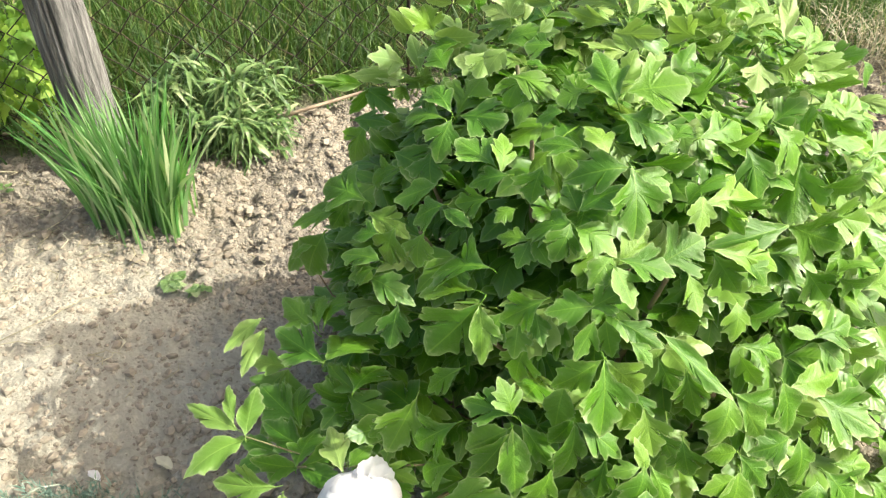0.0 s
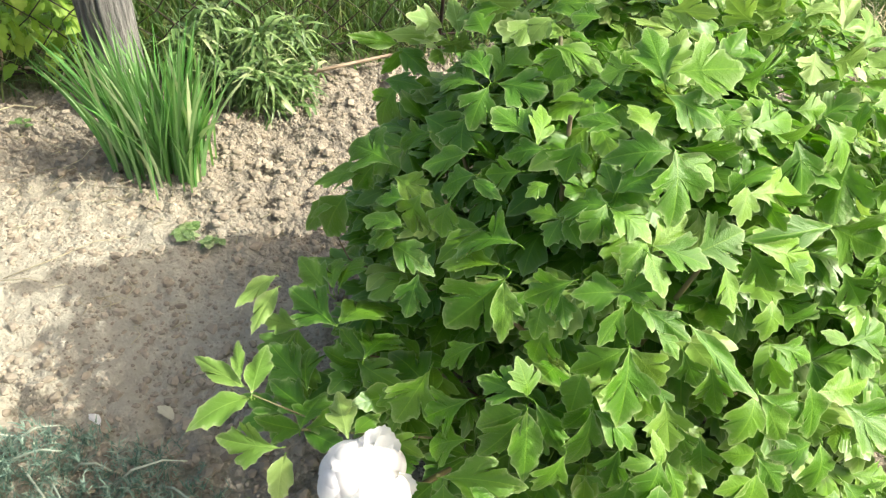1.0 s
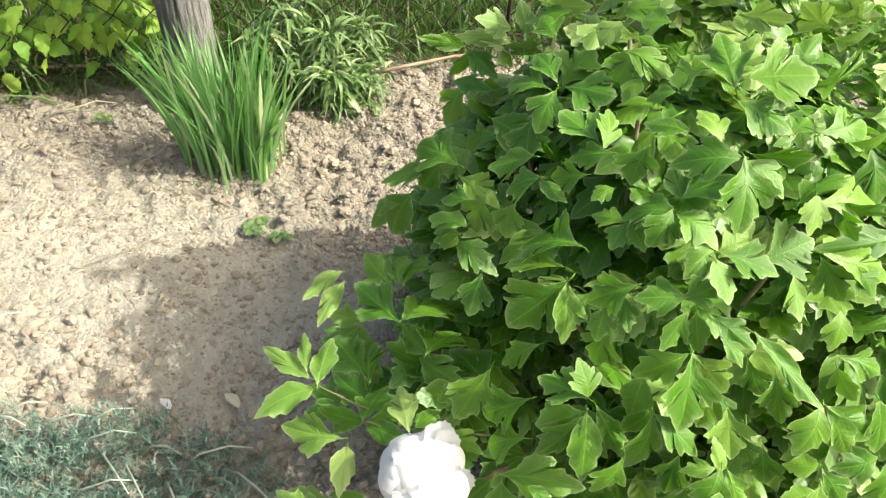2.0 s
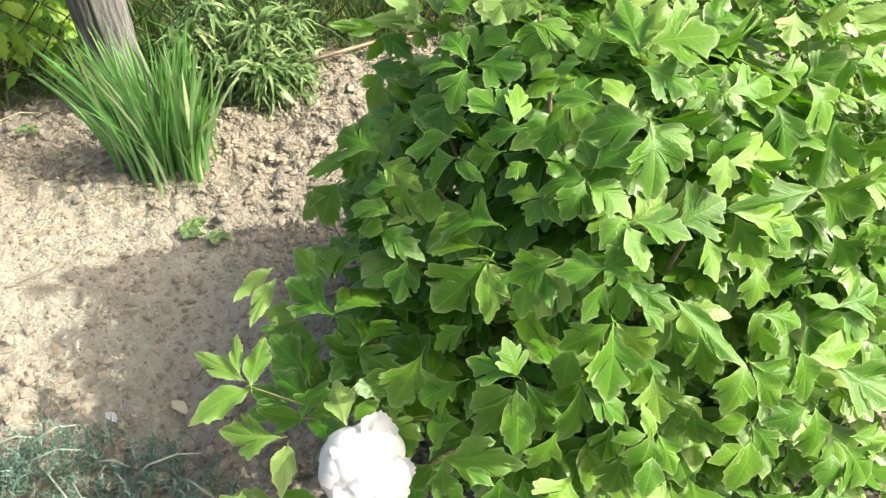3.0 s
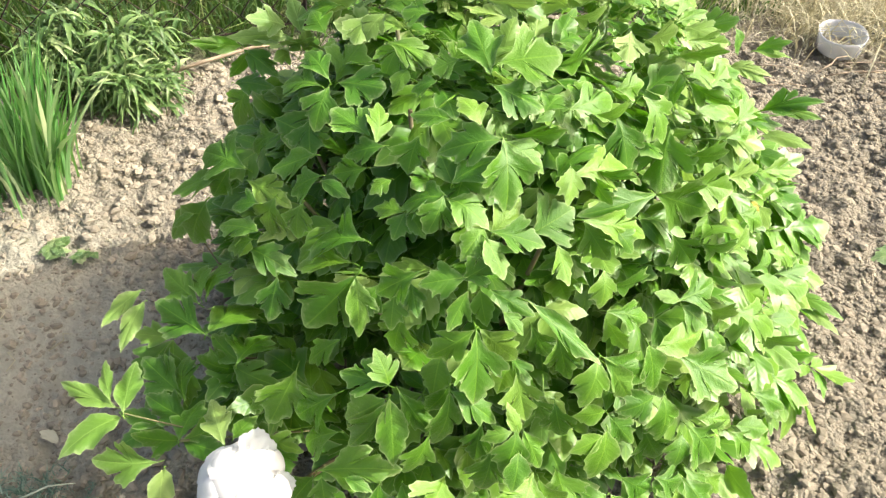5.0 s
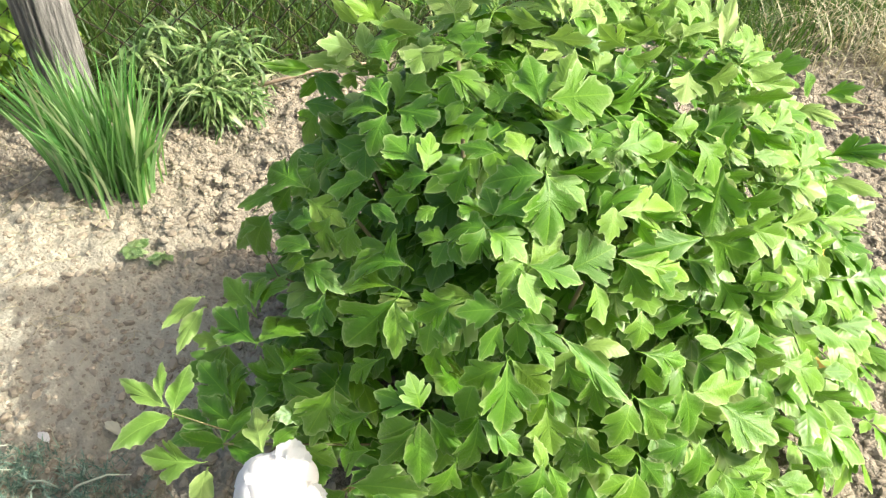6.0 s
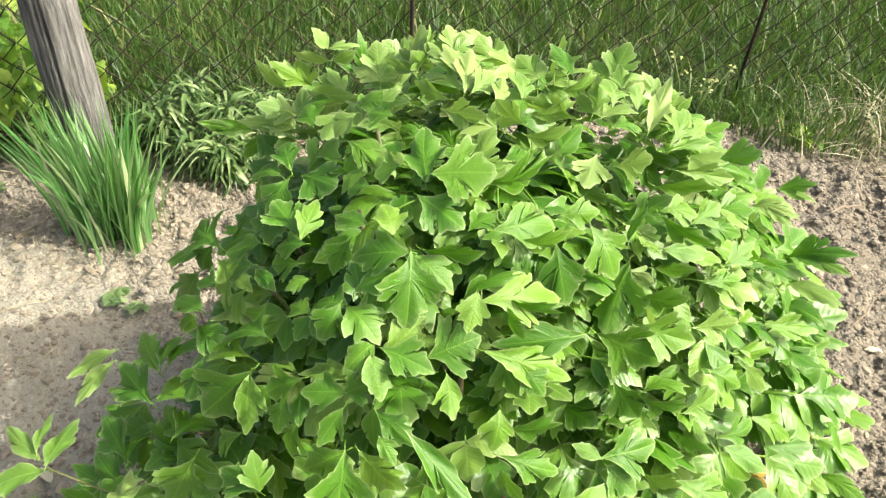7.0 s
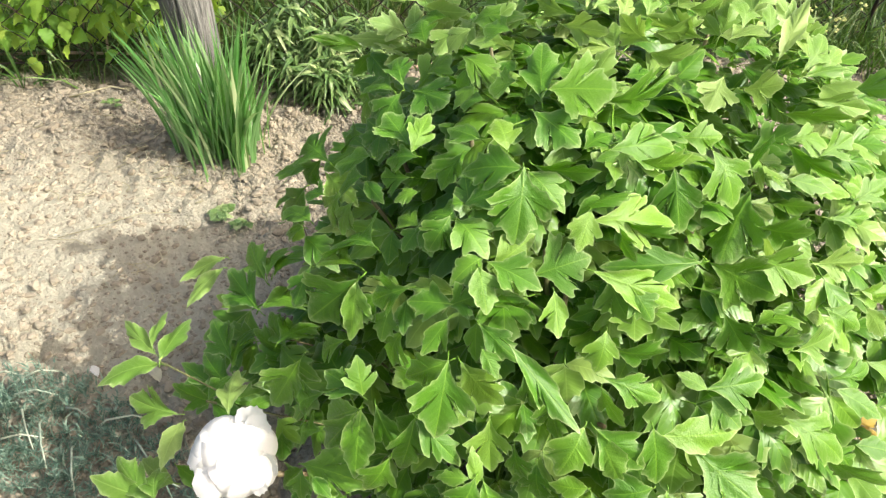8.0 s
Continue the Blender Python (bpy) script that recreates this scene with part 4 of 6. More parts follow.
leaflet_at(bush, "Mg", (0.442, 1.208, 0.703), (0.495, 1.220, 0.700), (0.20, -0.96, -0.19), 1.50)
leaflet_at(bush, "Sg", (0.442, 1.312, 0.747), (0.513, 1.314, 0.709), (-0.10, -0.97, -0.22), 0.64)
leaflet_at(bush, "Og", (0.455, 1.274, 0.729), (0.502, 1.284, 0.726), (0.16, -0.52, 0.84), 0.86)
leaflet_at(bush, "Lg", (0.442, 1.321, 0.750), (0.482, 1.336, 0.756), (0.04, -0.44, 0.90), 1.06)
leaflet_at(bush, "Lg", (0.443, 1.190, 0.676), (0.512, 1.199, 0.665), (0.20, -0.79, 0.58), 0.80)
leaflet_at(bush, "Lg", (0.404, 1.175, 0.663), (0.481, 1.181, 0.639), (0.14, -0.96, 0.25), 0.92)
leaflet_at(bush, "Mg", (0.401, 1.143, 0.688), (0.318, 1.090, 0.687), (0.40, -0.65, 0.65), 0.56)
leaflet_at(bush, "Mg", (0.302, 1.065, 0.697), (0.398, 1.084, 0.676), (0.28, -0.62, 0.73), 0.59)
leaflet_at(bush, "Lg", (0.312, 1.101, 0.664), (0.342, 1.069, 0.639), (-0.28, -0.73, 0.62), 0.96)
leaflet_at(bush, "Mg", (0.342, 1.077, 0.682), (0.373, 1.067, 0.657), (0.34, -0.66, 0.67), 1.27)
leaflet_at(bush, "Mg", (0.471, 1.139, 0.629), (0.508, 1.169, 0.645), (-0.51, 0.16, 0.85), 1.37)
leaflet_at(bush, "Lg", (0.125, 0.995, 0.652), (0.078, 0.978, 0.627), (-0.13, -0.71, 0.70), 0.85)
leaflet_at(bush, "Mg", (0.098, 0.999, 0.606), (0.098, 0.970, 0.579), (-0.04, -0.69, 0.72), 1.34)
leaflet_at(bush, "Mg", (0.080, 1.009, 0.610), (0.059, 0.976, 0.584), (-0.13, -0.55, 0.83), 1.15)
leaflet_at(bush, "Mg", (0.115, 1.006, 0.621), (0.127, 0.971, 0.607), (-0.20, -0.42, 0.89), 0.97)
leaflet_at(bush, "Mg", (0.179, 0.993, 0.654), (0.129, 0.984, 0.646), (-0.04, -0.47, 0.88), 1.16)
leaflet_at(bush, "Lg", (0.171, 0.992, 0.648), (0.203, 0.997, 0.676), (-0.20, -0.90, 0.39), 0.90)
leaflet_at(bush, "Sg", (0.192, 1.022, 0.691), (0.220, 0.987, 0.674), (0.22, -0.28, 0.93), 1.23)
leaflet_at(bush, "Sg", (0.181, 0.977, 0.649), (0.165, 0.948, 0.614), (0.21, -0.81, 0.55), 0.90)
leaflet_at(bush, "Og", (0.197, 1.018, 0.610), (0.206, 0.987, 0.586), (-0.36, -0.63, 0.69), 1.42)
leaflet_at(bush, "Mg", (0.206, 0.999, 0.633), (0.257, 0.981, 0.620), (-0.04, -0.66, 0.75), 0.81)
leaflet_at(bush, "Sg", (0.223, 0.971, 0.630), (0.248, 0.953, 0.620), (0.05, -0.42, 0.91), 1.01)
leaflet_at(bush, "Mg", (0.194, 0.953, 0.612), (0.147, 0.933, 0.575), (-0.07, -0.85, 0.52), 0.94)
leaflet_at(bush, "Lg", (0.195, 0.949, 0.621), (0.209, 0.897, 0.560), (0.42, -0.64, 0.64), 0.83)
leaflet_at(bush, "Mg", (0.200, 0.968, 0.599), (0.252, 0.951, 0.564), (0.13, -0.80, 0.58), 1.04)
leaflet_at(bush, "Og", (0.160, 0.966, 0.544), (0.155, 0.933, 0.507), (-0.32, -0.68, 0.66), 1.50)
leaflet_at(bush, "Sg", (0.249, 0.978, 0.643), (0.339, 0.957, 0.582), (0.44, -0.42, 0.79), 0.43)
leaflet_at(bush, "Sg", (0.274, 1.029, 0.687), (0.293, 1.003, 0.654), (0.43, -0.58, 0.69), 1.01)
leaflet_at(bush, "Mg", (0.335, 1.031, 0.656), (0.341, 1.002, 0.626), (0.38, -0.62, 0.69), 1.33)
leaflet_at(bush, "Mg", (0.347, 1.030, 0.634), (0.398, 1.041, 0.626), (0.20, -0.97, -0.09), 1.28)
leaflet_at(bush, "Lg", (0.345, 1.006, 0.614), (0.409, 1.017, 0.600), (0.26, -0.63, 0.73), 0.58)
leaflet_at(bush, "Sg", (0.348, 1.000, 0.603), (0.377, 0.988, 0.568), (-0.35, -0.94, 0.03), 1.07)
leaflet_at(bush, "Lg", (0.296, 1.001, 0.570), (0.314, 0.965, 0.529), (-0.22, -0.78, 0.59), 0.75)
leaflet_at(bush, "Lg", (0.262, 1.000, 0.580), (0.289, 0.979, 0.544), (-0.10, -0.89, 0.45), 0.78)
leaflet_at(bush, "Lg", (0.249, 0.944, 0.558), (0.266, 0.907, 0.525), (-0.01, -0.67, 0.74), 0.97)
leaflet_at(bush, "Lg", (0.277, 0.952, 0.513), (0.295, 0.929, 0.486), (-0.20, -0.81, 0.56), 0.85)
leaflet_at(bush, "Mg", (0.345, 0.970, 0.572), (0.339, 0.928, 0.532), (0.35, -0.68, 0.65), 1.30)
leaflet_at(bush, "Mg", (0.353, 0.984, 0.557), (0.411, 0.978, 0.528), (0.20, -0.81, 0.56), 1.20)
leaflet_at(bush, "Og", (0.361, 0.983, 0.550), (0.396, 0.962, 0.510), (0.17, -0.80, 0.57), 1.20)
leaflet_at(bush, "Og", (0.409, 1.009, 0.561), (0.436, 0.983, 0.505), (0.47, -0.69, 0.56), 1.22)
leaflet_at(bush, "Og", (0.421, 1.012, 0.551), (0.495, 1.045, 0.557), (0.23, -0.67, 0.71), 0.98)
leaflet_at(bush, "Lg", (0.450, 1.024, 0.534), (0.536, 1.012, 0.500), (0.22, -0.59, 0.78), 0.75)
leaflet_at(bush, "Og", (0.494, 1.035, 0.502), (0.500, 1.013, 0.477), (0.40, -0.64, 0.65), 1.50)
leaflet_at(bush, "Og", (0.447, 1.064, 0.587), (0.417, 1.062, 0.600), (0.41, -0.41, 0.81), 1.07)
leaflet_at(bush, "Lg", (0.445, 1.067, 0.583), (0.502, 1.097, 0.594), (0.22, -0.67, 0.71), 0.89)
leaflet_at(bush, "Sg", (0.454, 1.068, 0.574), (0.493, 1.060, 0.552), (0.30, -0.63, 0.72), 1.33)
leaflet_at(bush, "Mg", (0.496, 1.086, 0.555), (0.536, 1.086, 0.545), (-0.02, -1.00, -0.08), 1.50)
leaflet_at(bush, "Lg", (0.472, 1.134, 0.624), (0.520, 1.134, 0.608), (-0.07, -0.98, -0.17), 1.12)
leaflet_at(bush, "Mg", (0.430, 0.978, 0.504), (0.396, 0.946, 0.503), (0.54, -0.58, 0.61), 1.34)
leaflet_at(bush, "Mg", (0.445, 0.986, 0.497), (0.459, 0.954, 0.443), (0.46, -0.71, 0.53), 1.24)
leaflet_at(bush, "Og", (0.367, 0.948, 0.499), (0.332, 0.931, 0.502), (0.44, -0.83, 0.35), 1.50)
leaflet_at(bush, "Mg", (0.371, 0.948, 0.495), (0.410, 0.932, 0.462), (0.17, -0.79, 0.58), 0.94)
leaflet_at(bush, "Og", (0.370, 0.926, 0.493), (0.370, 0.887, 0.440), (0.46, -0.71, 0.53), 1.44)
leaflet_at(bush, "Og", (0.365, 0.920, 0.489), (0.332, 0.893, 0.485), (0.50, -0.69, 0.53), 1.30)
leaflet_at(bush, "Lg", (0.305, 0.952, 0.500), (0.319, 0.925, 0.463), (-0.16, -0.84, 0.53), 1.03)
leaflet_at(bush, "Mg", (0.176, 0.911, 0.553), (0.180, 0.869, 0.488), (0.42, -0.75, 0.51), 0.80)
leaflet_at(bush, "Mg", (0.176, 0.911, 0.553), (0.232, 0.892, 0.537), (0.08, -0.49, 0.87), 0.89)
leaflet_at(bush, "Og", (0.174, 0.925, 0.539), (0.155, 0.908, 0.504), (0.26, -0.91, 0.32), 1.43)
leaflet_at(bush, "Mg", (0.258, 0.891, 0.520), (0.252, 0.858, 0.479), (0.31, -0.76, 0.57), 1.29)
leaflet_at(bush, "Mg", (0.265, 0.897, 0.514), (0.293, 0.876, 0.475), (0.35, -0.70, 0.62), 0.95)
leaflet_at(bush, "Sg", (0.252, 0.889, 0.520), (0.220, 0.877, 0.517), (0.09, -0.47, 0.88), 0.96)
leaflet_at(bush, "Og", (0.260, 0.892, 0.508), (0.251, 0.903, 0.542), (0.54, -0.74, 0.40), 0.94)
leaflet_at(bush, "Og", (0.263, 0.878, 0.497), (0.264, 0.846, 0.466), (0.37, -0.64, 0.68), 1.50)
leaflet_at(bush, "Lg", (0.235, 0.891, 0.479), (0.232, 0.856, 0.433), (0.11, -0.79, 0.60), 1.03)
leaflet_at(bush, "Lg", (0.220, 0.922, 0.482), (0.216, 0.895, 0.441), (-0.21, -0.80, 0.56), 0.85)
leaflet_at(bush, "Mg", (0.159, 0.882, 0.499), (0.142, 0.857, 0.450), (0.48, -0.83, 0.27), 1.12)
leaflet_at(bush, "Lg", (0.486, 0.981, 0.448), (0.541, 0.960, 0.413), (0.26, -0.59, 0.76), 1.08)
leaflet_at(bush, "Sg", (0.481, 0.970, 0.440), (0.479, 0.937, 0.414), (0.33, -0.59, 0.74), 1.50)
leaflet_at(bush, "Mg", (0.501, 0.994, 0.447), (0.557, 1.002, 0.442), (0.16, -0.59, 0.79), 0.99)
leaflet_at(bush, "Lg", (0.111, 1.001, 0.569), (0.098, 0.974, 0.535), (-0.33, -0.68, 0.65), 1.24)
leaflet_at(bush, "Lg", (0.431, 0.975, 0.439), (0.461, 0.951, 0.398), (-0.08, -0.89, 0.45), 0.97)
leaflet_at(bush, "Lg", (0.438, 1.151, 0.619), (0.474, 1.138, 0.584), (0.03, -0.92, 0.38), 1.03)
leaflet_at(bush, "Oy", (-0.058, 1.438, 0.809), (-0.064, 1.426, 0.839), (0.95, -0.31, 0.06), 1.34)
leaflet_at(bush, "Sy", (-0.058, 1.438, 0.809), (-0.021, 1.451, 0.821), (0.03, -0.71, 0.70), 0.53)
leaflet_at(bush, "Oy", (-0.062, 1.453, 0.783), (-0.090, 1.405, 0.801), (0.64, -0.57, -0.52), 0.68)
leaflet_at(bush, "Oy", (-0.059, 1.456, 0.782), (-0.028, 1.462, 0.794), (0.33, -0.85, -0.42), 1.44)
leaflet_at(bush, "Sg", (-0.055, 1.457, 0.780), (-0.024, 1.475, 0.767), (0.57, -0.59, 0.57), 0.59)
leaflet_at(bush, "Mg", (-0.029, 1.487, 0.751), (-0.014, 1.480, 0.806), (0.80, -0.53, -0.28), 0.74)
leaflet_at(bush, "Ly", (-0.087, 1.437, 0.743), (-0.096, 1.421, 0.786), (0.03, -0.94, -0.34), 0.99)
leaflet_at(bush, "Oy", (-0.110, 1.410, 0.749), (-0.135, 1.371, 0.788), (0.40, -0.76, -0.51), 0.75)
leaflet_at(bush, "Mg", (-0.086, 1.435, 0.746), (-0.115, 1.394, 0.790), (0.88, -0.46, 0.14), 0.74)
leaflet_at(bush, "Mg", (-0.042, 1.423, 0.738), (-0.104, 1.413, 0.731), (-0.07, -0.28, 0.96), 0.94)
leaflet_at(bush, "Oy", (-0.088, 1.438, 0.736), (-0.027, 1.422, 0.742), (-0.24, -0.97, -0.03), 1.05)
leaflet_at(bush, "Sg", (0.025, 1.354, 0.779), (0.084, 1.346, 0.815), (-0.51, -0.47, 0.72), 0.95)
leaflet_at(bush, "Oy", (0.073, 1.330, 0.809), (0.088, 1.336, 0.824), (0.07, -0.94, 0.33), 1.50)
leaflet_at(bush, "Ly", (0.081, 1.418, 0.811), (0.062, 1.472, 0.851), (-0.60, -0.60, 0.53), 1.12)
leaflet_at(bush, "My", (0.088, 1.410, 0.816), (0.086, 1.468, 0.853), (-0.56, -0.46, 0.69), 0.77)
leaflet_at(bush, "My", (0.077, 1.430, 0.808), (0.037, 1.447, 0.817), (-0.37, -0.93, 0.07), 1.03)
leaflet_at(bush, "Oy", (0.081, 1.418, 0.811), (0.029, 1.432, 0.812), (-0.26, -0.96, -0.01), 0.68)
leaflet_at(bush, "My", (0.166, 1.349, 0.844), (0.116, 1.399, 0.881), (0.36, -0.28, 0.89), 0.61)
leaflet_at(bush, "My", (0.177, 1.347, 0.847), (0.136, 1.393, 0.879), (0.39, -0.28, 0.88), 0.70)
leaflet_at(bush, "Ly", (0.183, 1.324, 0.846), (0.174, 1.374, 0.879), (0.50, -0.42, 0.76), 0.66)
leaflet_at(bush, "My", (0.177, 1.335, 0.846), (0.116, 1.365, 0.859), (0.09, -0.24, 0.97), 0.65)
leaflet_at(bush, "Oy", (0.139, 1.561, 0.811), (0.109, 1.530, 0.829), (0.68, -0.28, 0.67), 0.99)
leaflet_at(bush, "Oy", (0.104, 1.556, 0.812), (0.145, 1.571, 0.808), (0.26, -0.85, -0.45), 0.92)
leaflet_at(bush, "Ly", (0.191, 1.323, 0.848), (0.209, 1.362, 0.864), (0.47, -0.52, 0.72), 0.78)
leaflet_at(bush, "My", (0.229, 1.307, 0.849), (0.228, 1.344, 0.872), (0.49, -0.45, 0.75), 0.82)
leaflet_at(bush, "My", (0.163, 1.324, 0.834), (0.106, 1.342, 0.833), (-0.31, -0.95, 0.05), 0.65)
leaflet_at(bush, "Ly", (0.162, 1.303, 0.830), (0.217, 1.283, 0.844), (-0.38, -0.92, 0.15), 0.60)
leaflet_at(bush, "Lg", (0.093, 1.318, 0.799), (0.057, 1.324, 0.793), (-0.22, -0.34, 0.91), 1.46)
leaflet_at(bush, "My", (0.254, 1.331, 0.850), (0.246, 1.370, 0.876), (0.48, -0.41, 0.77), 0.92)
leaflet_at(bush, "My", (0.264, 1.337, 0.848), (0.227, 1.347, 0.859), (0.16, -0.39, 0.91), 1.10)
leaflet_at(bush, "Sg", (0.289, 1.465, 0.830), (0.248, 1.505, 0.854), (0.14, -0.38, 0.91), 0.73)
leaflet_at(bush, "My", (0.288, 1.401, 0.836), (0.328, 1.434, 0.838), (0.62, -0.71, -0.34), 1.24)
leaflet_at(bush, "My", (0.329, 1.430, 0.822), (0.311, 1.458, 0.839), (-0.69, -0.64, 0.34), 1.18)
leaflet_at(bush, "Ly", (0.353, 1.422, 0.819), (0.343, 1.462, 0.845), (0.46, -0.40, 0.79), 0.90)
leaflet_at(bush, "My", (0.381, 1.454, 0.805), (0.373, 1.489, 0.827), (0.46, -0.40, 0.79), 0.93)
leaflet_at(bush, "Oy", (0.402, 1.596, 0.756), (0.374, 1.592, 0.793), (0.55, -0.77, 0.33), 0.91)
leaflet_at(bush, "Oy", (0.402, 1.427, 0.790), (0.411, 1.502, 0.840), (-0.01, -0.55, 0.84), 0.55)
leaflet_at(bush, "Sy", (0.401, 1.465, 0.795), (0.398, 1.515, 0.828), (0.48, -0.46, 0.75), 0.52)
leaflet_at(bush, "My", (0.343, 1.392, 0.816), (0.371, 1.426, 0.830), (-0.35, -0.10, 0.93), 1.43)
leaflet_at(bush, "Ly", (0.318, 1.364, 0.822), (0.258, 1.332, 0.846), (0.30, -0.86, -0.40), 0.71)
leaflet_at(bush, "My", (0.268, 1.320, 0.838), (0.315, 1.360, 0.836), (0.61, -0.72, -0.33), 0.89)
leaflet_at(bush, "Ly", (0.266, 1.303, 0.835), (0.233, 1.292, 0.850), (0.14, -0.92, -0.36), 1.29)
leaflet_at(bush, "Mg", (0.359, 1.386, 0.811), (0.393, 1.413, 0.814), (0.10, -0.23, 0.97), 1.03)
leaflet_at(bush, "Ly", (0.434, 1.432, 0.777), (0.453, 1.487, 0.811), (0.43, -0.58, 0.69), 0.63)
leaflet_at(bush, "My", (0.442, 1.450, 0.769), (0.480, 1.497, 0.793), (0.34, -0.63, 0.69), 0.62)
leaflet_at(bush, "My", (0.435, 1.428, 0.772), (0.479, 1.465, 0.784), (-0.08, -0.22, 0.97), 0.80)
leaflet_at(bush, "Lg", (0.495, 1.578, 0.685), (0.548, 1.541, 0.735), (-0.71, -0.09, 0.70), 0.77)
leaflet_at(bush, "Mg", (0.472, 1.470, 0.733), (0.555, 1.508, 0.723), (0.33, -0.51, 0.80), 0.48)
leaflet_at(bush, "Og", (0.555, 1.534, 0.722), (0.578, 1.526, 0.688), (0.62, -0.54, 0.57), 1.50)
leaflet_at(bush, "Mg", (0.588, 1.517, 0.699), (0.618, 1.494, 0.734), (-0.82, -0.30, 0.49), 0.78)
leaflet_at(bush, "Oy", (0.590, 1.526, 0.694), (0.628, 1.489, 0.715), (-0.50, -0.04, 0.86), 0.69)
leaflet_at(bush, "Ly", (0.447, 1.399, 0.762), (0.522, 1.432, 0.748), (0.43, -0.79, 0.44), 0.42)
leaflet_at(bush, "Lg", (0.480, 1.339, 0.726), (0.511, 1.376, 0.742), (0.43, -0.63, 0.64), 0.79)
leaflet_at(bush, "Mg", (0.487, 1.346, 0.723), (0.554, 1.375, 0.714), (0.35, -0.59, 0.73), 0.61)
leaflet_at(bush, "Og", (0.467, 1.278, 0.723), (0.529, 1.307, 0.716), (0.32, -0.48, 0.81), 0.65)
leaflet_at(bush, "My", (0.565, 1.550, 0.643), (0.607, 1.517, 0.678), (-0.65, -0.04, 0.76), 0.77)
leaflet_at(bush, "Oy", (0.586, 1.535, 0.655), (0.614, 1.505, 0.666), (-0.39, -0.05, 0.92), 1.03)
leaflet_at(bush, "Mg", (0.534, 1.335, 0.681), (0.565, 1.375, 0.699), (0.32, -0.58, 0.75), 0.84)
leaflet_at(bush, "Lg", (0.627, 1.506, 0.597), (0.674, 1.471, 0.660), (-0.84, -0.27, 0.47), 0.53)
leaflet_at(bush, "Oy", (0.646, 1.497, 0.611), (0.691, 1.453, 0.644), (-0.58, 0.03, 0.82), 0.74)
leaflet_at(bush, "Mg", (0.593, 1.462, 0.600), (0.655, 1.473, 0.610), (-0.15, -0.12, 0.98), 0.90)
leaflet_at(bush, "Oy", (0.648, 1.503, 0.555), (0.694, 1.462, 0.594), (-0.60, 0.07, 0.79), 0.86)
leaflet_at(bush, "Mg", (0.514, 1.293, 0.680), (0.562, 1.322, 0.683), (0.34, -0.63, 0.69), 0.66)
leaflet_at(bush, "Oy", (0.579, 1.403, 0.621), (0.606, 1.394, 0.585), (0.37, -0.79, 0.49), 0.95)
leaflet_at(bush, "Oy", (0.563, 1.341, 0.639), (0.532, 1.328, 0.650), (0.46, -0.80, 0.38), 0.90)
leaflet_at(bush, "Og", (0.652, 1.522, 0.503), (0.696, 1.480, 0.535), (-0.55, 0.06, 0.84), 1.11)
leaflet_at(bush, "Oy", (0.604, 1.393, 0.585), (0.627, 1.414, 0.593), (0.59, -0.75, 0.29), 1.50)
leaflet_at(bush, "Ly", (0.509, 1.234, 0.656), (0.559, 1.264, 0.656), (0.47, -0.81, 0.36), 0.75)
leaflet_at(bush, "Lg", (0.604, 1.357, 0.587), (0.675, 1.383, 0.581), (0.23, -0.46, 0.86), 0.48)
leaflet_at(bush, "Mg", (0.564, 1.272, 0.600), (0.626, 1.296, 0.594), (0.37, -0.83, 0.41), 0.70)
leaflet_at(bush, "Oy", (0.590, 1.278, 0.582), (0.629, 1.273, 0.548), (0.33, -0.79, 0.52), 0.92)
leaflet_at(bush, "Mg", (0.540, 1.218, 0.614), (0.587, 1.225, 0.596), (0.37, -0.63, 0.69), 1.05)
leaflet_at(bush, "Ly", (0.522, 1.157, 0.593), (0.560, 1.194, 0.599), (0.61, -0.70, 0.37), 1.01)
leaflet_at(bush, "Lg", (0.572, 1.177, 0.548), (0.620, 1.210, 0.552), (0.44, -0.69, 0.58), 0.71)
leaflet_at(bush, "Mg", (0.609, 1.236, 0.538), (0.675, 1.247, 0.520), (0.30, -0.37, 0.88), 0.71)
leaflet_at(bush, "Og", (0.581, 1.173, 0.541), (0.642, 1.180, 0.520), (0.33, -0.36, 0.87), 0.84)
leaflet_at(bush, "Oy", (0.694, 1.303, 0.411), (0.768, 1.295, 0.372), (0.23, -0.76, 0.61), 0.65)
leaflet_at(bush, "Mg", (0.765, 1.390, 0.303), (0.813, 1.346, 0.353), (-0.55, 0.30, 0.78), 0.67)
leaflet_at(bush, "Oy", (0.787, 1.359, 0.307), (0.819, 1.312, 0.333), (-0.36, 0.24, 0.90), 0.82)
leaflet_at(bush, "Og", (0.631, 1.175, 0.461), (0.676, 1.191, 0.456), (0.23, -0.38, 0.90), 1.14)
leaflet_at(bush, "Lg", (0.637, 1.237, 0.491), (0.697, 1.264, 0.490), (0.21, -0.43, 0.88), 0.65)
leaflet_at(bush, "Mg", (0.598, 1.141, 0.482), (0.639, 1.138, 0.460), (0.33, -0.61, 0.72), 1.19)
leaflet_at(bush, "Lg", (0.532, 1.103, 0.543), (0.610, 1.103, 0.528), (0.18, -0.38, 0.91), 0.77)
leaflet_at(bush, "Mg", (0.591, 1.128, 0.479), (0.662, 1.115, 0.453), (-0.20, -0.98, -0.06), 0.78)
leaflet_at(bush, "Mg", (0.602, 1.077, 0.410), (0.662, 1.071, 0.396), (0.15, -0.51, 0.84), 0.82)
leaflet_at(bush, "Og", (0.597, 1.058, 0.395), (0.624, 1.053, 0.385), (-0.19, -0.98, -0.01), 1.50)
leaflet_at(bush, "Og", (0.578, 1.030, 0.392), (0.628, 1.035, 0.387), (0.13, -0.55, 0.82), 1.26)
